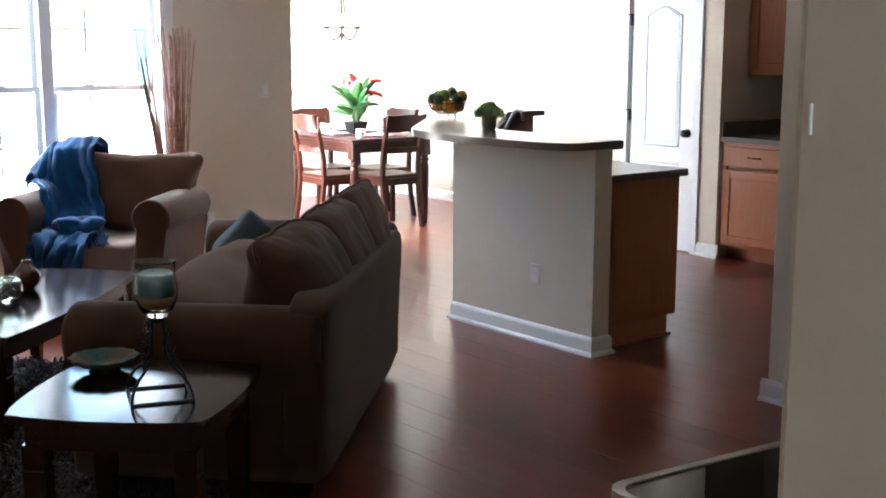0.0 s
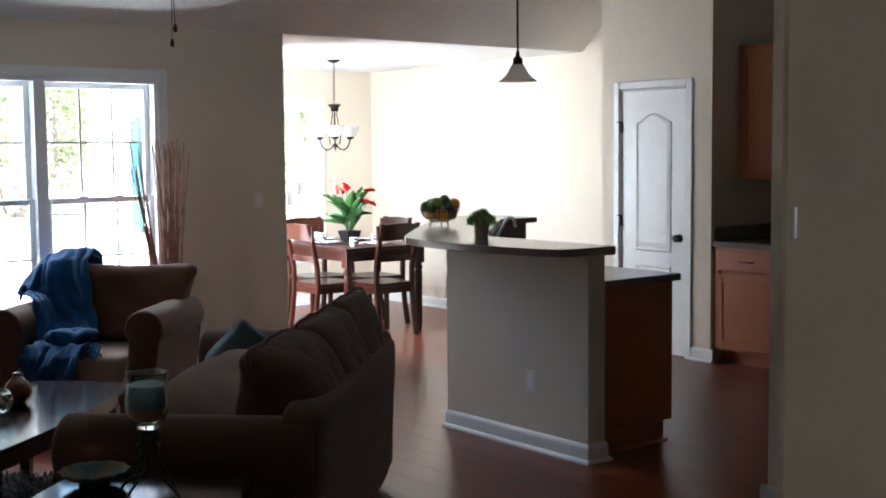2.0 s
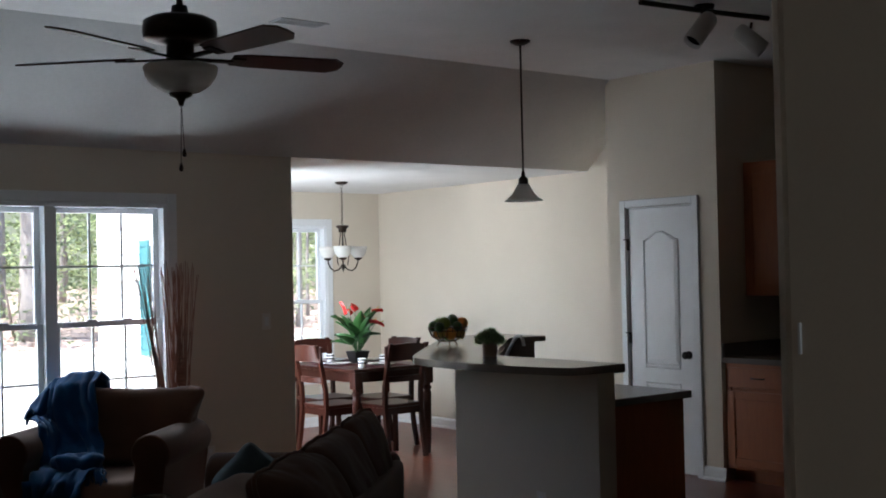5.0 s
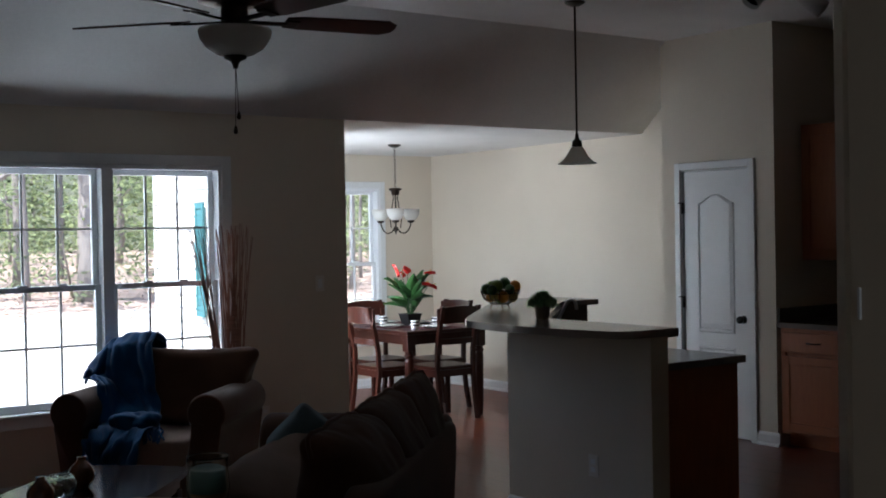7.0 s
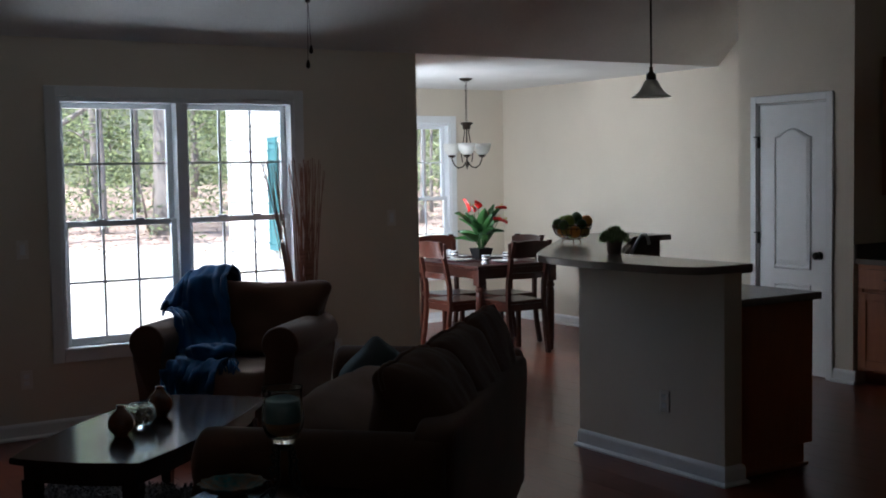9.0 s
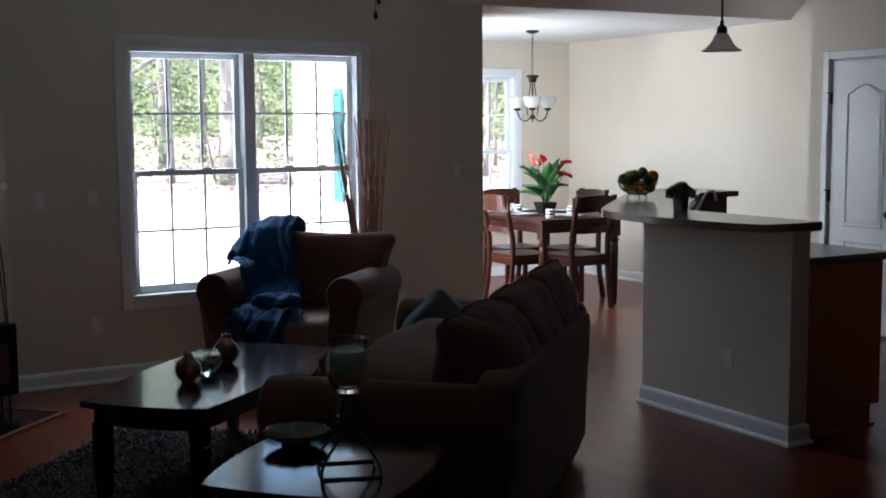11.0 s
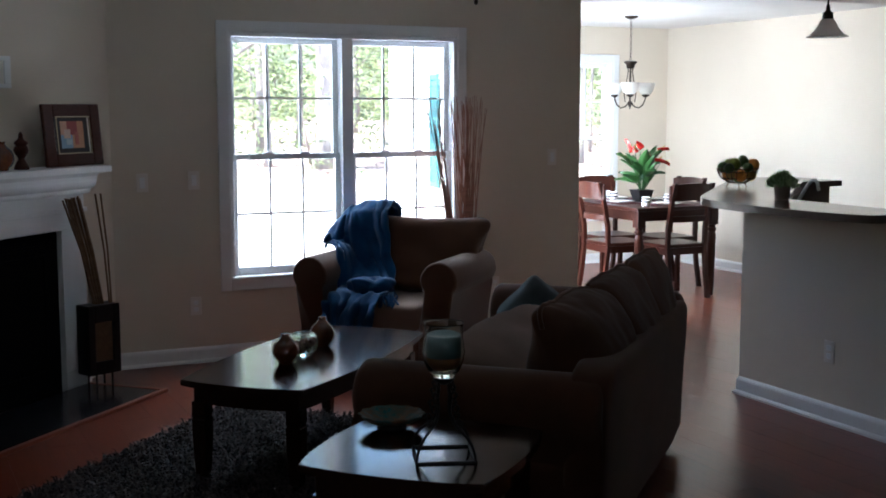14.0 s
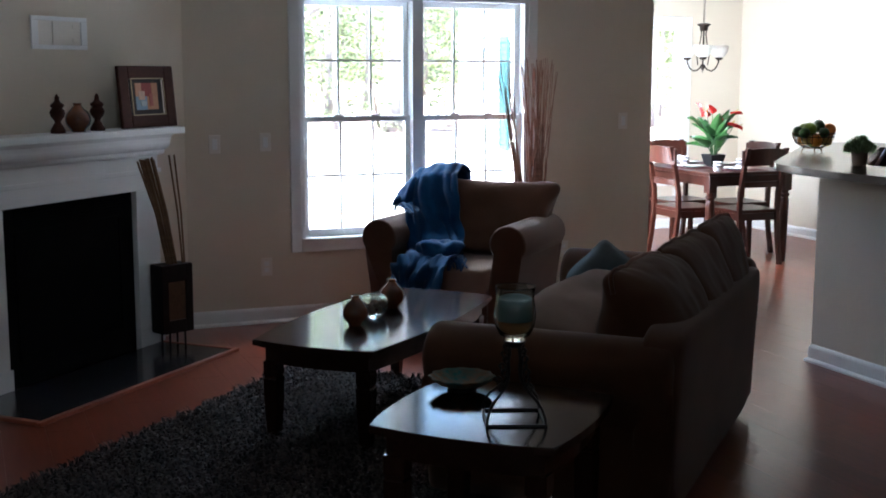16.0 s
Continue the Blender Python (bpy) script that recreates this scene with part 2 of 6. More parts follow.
# ---- setting: shell ----
CEIL, LOW = 3.11, 2.445          # flat ceiling, and the low ceiling at the window wall and in the dining nook
WY = 7.49                        # inner face of the window wall
FAR = 10.68                      # inner face of the nook's far wall
NX, EX, KX = 4.62, 7.66, 7.92    # inner end of the window wall, inner faces of the nook and kitchen side walls
LX, SY = -1.6, -2.4              # closing walls
HY = 6.72                        # where the flat ceiling starts to slope
PX, PY0, PY1 = 7.16, 5.665, 6.775  # pantry front and its two sides
DY0 = 5.90                       # near side of the pantry door

floor = structure("floor", boxes((LX - 0.2, SY - 0.2, -0.12, 9.6, FAR + 0.2, -0.008)), GROOVE, "cherry laminate plank floor with a satin sheen", "floor")

# window wall with its double opening
WX0, WX1, WZ0, WZ1 = 2.03, 3.635, 0.515, 2.088
structure("wall_north", boxes((LX, WY, 0, WX0, WY + 0.14, LOW + 0.02), (WX1, WY, 0, NX, WY + 0.14, LOW + 0.02), (WX0, WY, 0, WX1, WY + 0.14, WZ0), (WX0, WY, WZ1, WX1, WY + 0.14, LOW + 0.02)), WALL, "beige painted wall around a double window", "wall")
# nook: side wall with a window, far wall with a window, kitchen side wall
NI = 4.70                        # inner face of the nook's side wall
SW0, SW1, SZ0, SZ1 = 8.30, 9.53, 0.5, 2.09
structure("wall_nook_side", boxes((NI - 0.14, WY + 0.141, 0, NI, SW0, LOW + 0.02), (NI - 0.14, SW1, 0, NI, FAR + 0.14, LOW + 0.02), (NI - 0.14, SW0, 0, NI, SW1, SZ0), (NI - 0.14, SW0, SZ1, NI, SW1, LOW + 0.02)), WALL, "beige painted nook wall with a window", "wall")
FX0, FX1, FZ0, FZ1 = 5.36, 6.975, 0.51, 2.095
structure("wall_nook_far", boxes((NI, FAR, 0, FX0, FAR + 0.14, LOW + 0.02), (FX1, FAR, 0, EX + 0.14, FAR + 0.14, LOW + 0.02), (FX0, FAR, 0, FX1, FAR + 0.14, FZ0), (FX0, FAR, FZ1, FX1, FAR + 0.14, LOW + 0.02)), WALL, "beige painted far wall of the dining nook", "wall")
structure("wall_east", boxes((EX, PY1 - 0.11, 0, KX + 0.14, FAR, CEIL + 0.02)), WALL, "beige painted wall of the dining nook and kitchen", "wall")
structure("wall_kitchen", boxes((KX, 1.2, 0, KX + 0.14, PY1 - 0.11, CEIL + 0.02)), WALL, "beige painted wall behind the kitchen cabinets", "wall")
structure("wall_pantry", boxes((PX, PY0, 0, PX + 0.11, DY0, CEIL), (PX, 6.575, 0, PX + 0.11, PY1, CEIL), (PX, DY0, 2.07, PX + 0.11, 6.575, CEIL), (PX + 0.11, PY0, 0, KX, PY0 + 0.11, CEIL), (PX + 0.11, PY1 - 0.11, 0, EX, PY1, CEIL)), WALL, "beige painted walls of a pantry closet", "wall")
structure("wall_partition", boxes((4.453, 1.2, 0, 4.583, 3.178, CEIL), bevel=0.006), WALL, "beige partition wall ending beside the kitchen", "wall")
structure("wall_entry", boxes((1.014, SY, 0, 1.14, 0.677, CEIL), bevel=0.012), WALL, "shaded grey-beige end of an entry wall", "wall")
structure("wall_back", boxes((LX - 0.14, SY - 0.14, 0, 8.06, SY, CEIL + 0.02)), WALL, "plain beige wall", "wall")
structure("wall_kitchen_end", boxes((4.55, 1.06, 0, 8.06, 1.2, CEIL + 0.02)), WALL, "plain beige wall", "wall")
structure("wall_entry_side", boxes((4.55, SY, 0, 4.69, 1.06, CEIL + 0.02)), WALL, "plain beige wall", "wall")
structure("wall_west", boxes((LX - 0.14, SY, 0, LX, WY + 0.14, CEIL + 0.02)), WALL, "plain beige wall", "wall")
# chimney corner wall at 45 degrees
_c = -6.19
bm = slab([(1.30, WY - 0.001), (LX + 0.001, LX - _c), (LX + 0.001, WY - 0.001)], 0, CEIL)
structure("wall_chimney", bm, WALL, "beige diagonal wall over the corner fireplace", "wall")

# ceilings
structure("ceiling", boxes((LX - 0.14, SY - 0.14, CEIL, 8.06, HY, CEIL + 0.1)), CEILING, "flat white textured ceiling", "ceiling")
bm = bmesh.new()
_q = [(LX - 0.14, HY, CEIL), (8.06, HY, CEIL), (8.06, WY, LOW), (LX - 0.14, WY, LOW)]
_low = [bm.verts.new(p) for p in _q]
_top = [bm.verts.new((p[0], p[1] + 0.05, p[2] + 0.1)) for p in _q]
bm.faces.new(_low), bm.faces.new(_top[::-1])
for i in range(4):
    bm.faces.new((_low[i], _low[(i + 1) % 4], _top[(i + 1) % 4], _top[i]))
structure("ceiling_slope", bm, CEILING, "sloped white textured ceiling over the windows", "ceiling")
structure("ceiling_nook", boxes((NX - 0.06, WY + 0.002, LOW, 8.06, FAR + 0.14, LOW + 0.1)), CEILING, "low white ceiling of the dining nook", "ceiling")
# Unseen roof; the wide nook eave is sized to keep sun off the chairs.
structure("roof", boxes((LX - 0.5, SY - 0.5, CEIL + 0.22, 8.6, WY + 0.45, CEIL + 0.34), (NI - 0.80, WY + 0.451, CEIL + 0.22, 8.6, FAR + 0.5, CEIL + 0.34)), CEILING, "unseen roof deck, its nook eave sized to block sun", "roof")


# ---- setting: baseboards, windows, doors ----
def baseboard(name, x0, y0, x1, y1, side, label="white baseboard with a shoe moulding"):
    """A moulded baseboard from a to b; its room side lies to the left of the way from a to b when side is 1."""
    a, b = Vector((x0, y0, 0)), Vector((x1, y1, 0))
    d = (b - a).normalized()
    n = Vector((-d.y, d.x, 0)) * side
    prof = [(0.0, 0.0), (0.030, 0.0), (0.030, 0.010), (0.022, 0.019), (0.014, 0.022), (0.014, 0.078), (0.011, 0.088), (0.005, 0.096), (0.0, 0.1)]
    bm = bmesh.new()
    ra = [bm.verts.new(a + n * u + Vector((0, 0, w))) for u, w in prof]
    rb = [bm.verts.new(b + n * u + Vector((0, 0, w))) for u, w in prof]
    for i in range(len(prof) - 1):
        bm.faces.new((ra[i], ra[i + 1], rb[i + 1], rb[i]))
    bm.faces.new(ra), bm.faces.new(rb[::-1])
    return structure(name, bm, TRIM, label, "baseboard")


baseboard("baseboard", 1.30, WY, NX + 0.03, WY, -1)
baseboard("baseboard", NX, WY - 0.03, NX, WY + 0.14, -1)
baseboard("baseboard", NI, WY + 0.14, NI, FAR, -1)
baseboard("baseboard", NI, FAR, EX, FAR, -1)
baseboard("baseboard", EX, FAR, EX, PY1, -1)
baseboard("baseboard", PX, DY0 - 0.06, PX, PY0 - 0.03, -1)
baseboard("baseboard", PX, PY1 + 0.03, PX, 6.64, -1)
baseboard("baseboard", 4.453, 3.208, 4.453, 1.2, -1)
baseboard("baseboard", 4.423, 3.178, 4.583, 3.178, 1)


def window(name, width, height, m, units=2, label="white vinyl double-hung window with divided panes", casing=True):
    """Double-hung units side by side in an opening; origin at the lower left inner corner, x along the wall, y outwards."""
    w = thing(name, m, label, "window")
    w["kind"] = "structure"
    if casing:
        part("casing", boxes((-0.068, -0.018, -0.068, 0.0, 0.0, height + 0.068), (width, -0.018, -0.068, width + 0.068, 0.0, height + 0.068), (0.0, -0.018, height, width, 0.0, height + 0.068), (0.0, -0.018, -0.068, width, 0.0, 0.0), bevel=0.004), TRIM, w, "white flat casing")
    part("window_frame", boxes((0, -0.012, 0, 0.028, 0.13, height), (width - 0.028, -0.012, 0, width, 0.13, height), (0.028, -0.012, height - 0.03, width - 0.028, 0.13, height), (0.028, -0.012, 0, width - 0.028, 0.13, 0.022), bevel=0.003), VINYL, w)
    part("window_sill", boxes((0.0, -0.03, 0.0, width, -0.0125, 0.02), bevel=0.004), TRIM, w)
    uw = (width - 0.056 - 0.075 * (units - 1)) / units
    for u in range(units):
        a = 0.028 + u * (uw + 0.075)
        if u:
            part("mullion", boxes((a - 0.075, -0.012, 0.022, a, 0.13, height - 0.03), bevel=0.004), VINYL, w)
        mid = height * 0.498
        for k, (z0, z1, y) in enumerate(((0.022, mid + 0.018, 0.035), (mid - 0.018, height - 0.03, 0.075))):
            st = 0.036
            part("sash", boxes((a, y, z0, a + st, y + 0.035, z1), (a + uw - st, y, z0, a + uw, y + 0.035, z1), (a + st, y, z0, a + uw - st, y + 0.035, z0 + (0.05 if k == 0 else 0.036)), (a + st, y, z1 - 0.036, a + uw - st, y + 0.035, z1), bevel=0.003), VINYL, w)
            gw, gz0, gz1 = uw - 2 * st, z0 + 0.045, z1 - 0.036
            bars = [(a + st + gw * i / 3 - 0.007, y + 0.010, gz0 - 0.02, a + st + gw * i / 3 + 0.007, y + 0.025, gz1 + 0.01) for i in (1, 2)]
            zm = (gz0 + gz1) / 2
            for b in bars:
                part("muntin", boxes(b), VINYL, w)
            part("muntin", boxes((a + st - 0.002, y + 0.011, zm - 0.007, a + uw - st + 0.002, y + 0.026, zm + 0.007)), VINYL, w)
            p = part("pane", boxes((a + st - 0.004, y + 0.016, gz0 - 0.02, a + uw - st + 0.004, y + 0.019, gz1 + 0.01)), PANE, w)
            p.visible_shadow = False
            if k == 0:
                for i in (1, 2):
                    part("sash_lock", boxes((a + uw * i / 3 - 0.03, y - 0.006, z1 - 0.004, a + uw * i / 3 + 0.03, y + 0.03, z1 + 0.012), bevel=0.004), VINYL, w)
    return w


window("window_1", WX1 - WX0, WZ1 - WZ0, pose(WX0, WY, WZ0), 2)
window("window_2", FX1 - FX0, FZ1 - FZ0, pose(FX0, FAR, FZ0), 2)
window("window_3", SW1 - SW0, SZ1 - SZ0, pose(NI, SW0, SZ0, 0, 0, 90), 2)


def panel_door(name, m, width, height, label):
    """A white two-panel door with an arched upper panel; x along the wall, its face towards -y."""
    d = thing(name, m, label, "door")
    d["kind"] = "structure"
    c = 0.058
    part("door_casing", boxes((-c - 0.012, -0.018, 0, -0.012, 0.0, height + 0.015 + c), (width + 0.012, -0.018, 0, width + 0.012 + c, 0.0, height + 0.015 + c), (-0.012, -0.018, height + 0.015, width + 0.012, 0.0, height + 0.015 + c), bevel=0.005), TRIM, d)
    part("door_jamb", boxes((-0.012, 0.0, 0, -0.003, 0.11, height + 0.012), (width + 0.003, 0.0, 0, width + 0.012, 0.11, height + 0.012), (-0.003, 0.0, height + 0.003, width + 0.003, 0.11, height + 0.012)), TRIM, d)
    slab_bm = boxes((0, 0.012, 0.012, width, 0.045, height), bevel=0.002)
    part("door_leaf", slab_bm, TRIM, d)

    def ring(outline, inset, depth):
        bm = bmesh.new()
        n = len(outline)
        cx = sum(p[0] for p in outline) / n
        cz = sum(p[1] for p in outline) / n
        loops = []
        for off, y in ((0.0, 0.0115), (inset * 0.35, 0.0115 - depth), (inset * 0.7, 0.0115 - depth * 0.9), (inset, 0.0115 - 0.001), (inset * 1.9, 0.0115 - depth * 0.8)):
            loop = []
            for x, z in outline:
                sx = 1 - 2 * off / (max(p[0] for p in outline) - min(p[0] for p in outline))
                sz = 1 - 2 * off / (max(p[1] for p in outline) - min(p[1] for p in outline))
                loop.append(bm.verts.new((cx + (x - cx) * sx, y, cz + (z - cz) * sz)))
            loops.append(loop)
        for a, b in zip(loops, loops[1:]):
            for i in range(n):
                bm.faces.new((a[i], a[(i + 1) % n], b[(i + 1) % n], b[i]))
        bm.faces.new(loops[-1])
        return bm

    x0, x1 = 0.145, width - 0.145
    up = [(x0, 0.80), (x1, 0.80), (x1, 1.80)]
    for i in range(1, 12):
        u = i / 12
        x = x1 + (x0 - x1) * u
        up.append((x, 1.80 + 0.07 * (0.5 - 0.5 * math.cos(2 * math.pi * u)) ** 0.8))
    up.append((x0, 1.80))
    part("door_panel", ring(up, 0.022, 0.009), TRIM, d)
    part("door_panel", ring([(x0, 0.16), (x1, 0.16), (x1, 0.69), (x0, 0.69)], 0.022, 0.009), TRIM, d)
    for z in (0.28, 1.03, 1.77):
        part("hinge", boxes((-0.012, -0.004, z - 0.045, 0.006, 0.012, z + 0.045), (-0.03, -0.022, z + 0.035, 0.004, -0.004, z + 0.045), bevel=0.002), BLACK, d, "black hinge")
    knob = lathe([(0.0, 0.0), (0.032, 0.0), (0.032, 0.006), (0.012, 0.010), (0.012, 0.026), (0.026, 0.034), (0.030, 0.046), (0.024, 0.058), (0.0, 0.062)], 24)
    part("door_knob", knob, BLACK, d, "black round door knob", True, pose(width - 0.065, 0.012, 0.915, 90, 0, 0))
    return d


panel_door("door_1", pose(PX, 6.563, 0, 0, 0, -90), 0.653, 2.05, "closed white two-panel pantry door with arched top panel")

# ---- small wall fittings ----
def switch_plate(name, m, kind, label):
    """A wall plate with a rocker or a pair of sockets; its face towards -y, origin at its centre."""
    t = thing(name, m, label, "switch" if kind == "switch" else "outlet")
    part("plate", boxes((-0.036, -0.006, -0.058, 0.036, 0.0, 0.058), bevel=0.003), PLATE, t)
    if kind == "switch":
        part("rocker", boxes((-0.016, -0.010, -0.033, 0.016, -0.005, 0.033), bevel=0.002), TRIM, t)
    else:
        for z in (-0.021, 0.021):
            part("socket", boxes((-0.016, -0.008, z - 0.014, 0.016, -0.005, z + 0.014), bevel=0.003), TRIM, t)
    return t


switch_plate("light_switch", pose(4.39, WY, 1.262), "switch", "pale plastic switch plate on the beige wall")
switch_plate("light_switch", pose(1.482, WY, 1.153), "switch", "pale plastic switch plate near the mantel")
switch_plate("light_switch", pose(1.803, WY, 1.16), "switch", "pale plastic switch plate beside the window")
switch_plate("wall_outlet", pose(1.797, WY, 0.364), "outlet", "pale plastic socket low on the wall")
switch_plate("wall_outlet", pose(3.93, WY, 0.367), "outlet", "pale plastic socket behind the armchair")
switch_plate("wall_outlet", pose(4.378, 4.64, 0.367, 0, 0, -90), "outlet", "pale plastic socket on the half wall")
switch_plate("wall_outlet", pose(6.90, FAR, 0.36), "outlet", "pale plastic socket under the nook window")
strike = thing("strike_plate", pose(1.014, 0.655, 1.528, 0, 0, -90), "small white metal latch plate on a wall end", "latch")
part("plate", boxes((-0.0016, -0.003, -0.015, 0.0016, 0.0, 0.015), bevel=0.0006), TRIM, strike)

# ---- kitchen ----
pen = thing("peninsula", pose(0, 0, 0), "beige half wall carrying a raised grey-brown laminate bar", "kitchen island")
part("half_wall", slab([(4.378, 4.214), (4.50, 4.214), (4.50, 5.29), (5.70, 6.49), (6.06, 6.49), (6.06, 6.61), (5.65, 6.61), (4.378, 5.348)], 0, 1.066, 0.003), WALL, pen)
def eased(points, corners, times=3):
    """Cuts the corners of an outline, but for those named."""
    for _ in range(times):
        out = []
        n = len(points)
        for k in range(n):
            a, b = points[k], points[(k + 1) % n]
            keep_a, keep_b = a in corners, b in corners
            out.append(a if keep_a else (a[0] * 0.75 + b[0] * 0.25, a[1] * 0.75 + b[1] * 0.25))
            if not keep_b:
                out.append((a[0] * 0.25 + b[0] * 0.75, a[1] * 0.25 + b[1] * 0.75))
        points = out
    return points


SHARP = [(4.565, 4.20), (4.565, 5.24), (5.74, 6.415), (6.10, 6.415), (6.10, 6.98), (5.60, 6.98)]
bar = eased([(4.09, 4.87), (4.11, 4.55), (4.165, 4.29), (4.22, 4.21), (4.33, 4.20)] + SHARP + [(4.24, 5.58), (4.15, 5.42), (4.10, 5.15)], SHARP)
part("bar_top", slab(bar, 1.067, 1.106, 0.005), LAMINATE, pen, "grey-brown laminate raised bar top")
part("backsplash", slab([(4.501, 4.245), (4.507, 4.245), (4.507, 5.287), (5.703, 6.483), (6.05, 6.483), (6.05, 6.489), (5.701, 6.489), (4.501, 5.289)], 0.922, 1.066), LAMINATE, pen)


def base_moulding(parent, x0, y0, x1, y1, side):
    a, b = Vector((x0, y0, 0)), Vector((x1, y1, 0))
    d = (b - a).normalized()
    n = Vector((-d.y, d.x, 0)) * side
    prof = [(0.0, 0.0), (0.030, 0.0), (0.030, 0.010), (0.022, 0.019), (0.014, 0.022), (0.014, 0.078), (0.011, 0.088), (0.005, 0.096), (0.0, 0.1)]
    bm = bmesh.new()
    ra = [bm.verts.new(a - d * u * 0.99 + n * u + Vector((0, 0, w))) for u, w in prof]
    rb = [bm.verts.new(b + d * u * 0.99 + n * u + Vector((0, 0, w))) for u, w in prof]
    for i in range(len(prof) - 1):
        bm.faces.new((ra[i], ra[i + 1], rb[i + 1], rb[i]))
    bm.faces.new(ra), bm.faces.new(rb[::-1])
    part("baseboard", bm, TRIM, parent, "white moulded baseboard")


base_moulding(pen, 4.378, 5.340, 4.378, 4.214, -1)
base_moulding(pen, 4.378, 4.214, 4.50, 4.214, -1)

low = thing("base_cabinet", pose(0, 0, 0), "honey oak base cabinet end with a toe kick under the bar", "cabinet")
part("body", boxes((4.535, 4.29, 0.115, 5.112, 5.10, 0.881), (4.535, 4.29, 0.0, 5.045, 5.10, 0.1145), bevel=0.002), OAK, low)
part("shoe_moulding", boxes((4.537, 4.274, 0.0, 5.065, 4.289, 0.018), bevel=0.004), OAK, low)
top = thing("countertop", pose(0, 0, 0), "grey-brown laminate lower countertop along the half wall", "countertop")
part("slab", slab([(4.508, 4.255), (5.14, 4.255), (5.14, 5.02), (5.72, 5.60), (6.06, 5.60), (6.06, 6.48), (5.706, 6.48), (4.508, 5.285)], 0.882, 0.921, 0.004), LAMINATE, top)


def faucet(m):
    t = thing("kitchen_faucet", m, "brushed steel kitchen faucet with a slanting hooked spout", "faucet")
    steel = material("brushed_steel", (0.62, 0.62, 0.62), 0.28, metal=1.0, second=(0.5, 0.5, 0.5), stretch=(1, 1, 12))
    part("base", lathe([(0.0, 0.0), (0.032, 0.0), (0.030, 0.012), (0.018, 0.03), (0.016, 0.06), (0.0, 0.06)], 20), steel, t, "", True)
    pts = [(0, 0, 0.05), (0.01, 0, 0.08), (0.10, 0, 0.235), (0.125, 0, 0.262), (0.15, 0, 0.265), (0.165, 0, 0.245), (0.172, 0, 0.205)]
    part("spout", tube(pts, 0.011, 10), steel, t, "", True)
    part("lever", tube([(0, 0.018, 0.05), (0.01, 0.05, 0.075), (0.02, 0.085, 0.12)], 0.006, 8), steel, t, "", True)
    return t


faucet(pose(4.94, 5.60, 0.921, 0, 0, -70))


def kitchen_cabinet(name, m, width, height, depth, drawer, toe, label):
    """A framed oak cabinet; x along the front, its face towards -y, origin at the lower left front corner."""
    c = thing(name, m, label, "cabinet", "oak kitchen cabinets")
    z0 = toe
    part("body", boxes((0, 0.02, z0, width, depth, height), *([(0.0, 0.09, 0.0, width, depth, z0 - 0.0005)] if toe else []), bevel=0.0015), OAK, c)
    part("face_frame", boxes((0, 0, z0, 0.04, 0.0195, height), (width - 0.04, 0, z0, width, 0.0195, height), (0.04, 0, height - 0.04, width - 0.04, 0.0195, height), (0.04, 0, z0, width - 0.04, 0.0195, z0 + 0.04), bevel=0.001), OAK, c)
    if drawer:
        dr = part("drawer_front", boxes((0.025, -0.018, height - 0.175, width - 0.025, -0.0005, height - 0.03), bevel=0.005), OAK, c)
        part("handle", tube([(width / 2 - 0.05, -0.018, height - 0.10), (width / 2 - 0.048, -0.042, height - 0.10), (width / 2, -0.046, height - 0.10), (width / 2 + 0.048, -0.042, height - 0.10), (width / 2 + 0.05, -0.018, height - 0.10)], 0.005, 8), BRONZE, dr, "dark bronze bar pull", True)
    zt = height - 0.20 if drawer else height - 0.03
    zb = z0 + 0.025
    dm = part("cabinet_door", boxes((0.025, -0.018, zb, 0.085, -0.0005, zt), (width - 0.085, -0.018, zb, width - 0.025, -0.0005, zt), (0.085, -0.018, zt - 0.06, width - 0.085, -0.0005, zt), (0.085, -0.018, zb, width - 0.085, -0.0005, zb + 0.06), bevel=0.003), OAK, c)
    part("inset_panel", boxes((0.083, -0.009, zb + 0.058, width - 0.083, -0.001, zt - 0.058)), OAK, dm)
    return c


for k in range(3):
    kitchen_cabinet("base_cabinet", pose(7.195, 5.655 - 0.612 * k, 0, 0, 0, -90), 0.61, 0.872, 0.71, True, 0.10, "honey oak base cabinet with one drawer and one door")
    kitchen_cabinet("wall_cabinet", pose(7.46, 5.655 - 0.612 * k, 1.36, 0, 0, -90), 0.61, 1.0, 0.45, False, 0.0, "honey oak wall cabinet hung over the counter")
ctr = thing("countertop", pose(0, 0, 0), "grey-brown laminate kitchen countertop with a low backsplash", "countertop")
part("slab", boxes((7.165, 3.75, 0.873, 7.915, 5.662, 0.912), bevel=0.004), LAMINATE, ctr)
part("backsplash", boxes((7.893, 3.75, 0.9125, 7.915, 5.6395, 1.015), (7.17, 5.641, 0.9125, 7.892, 5.662, 1.015), bevel=0.003), LAMINATE, ctr)

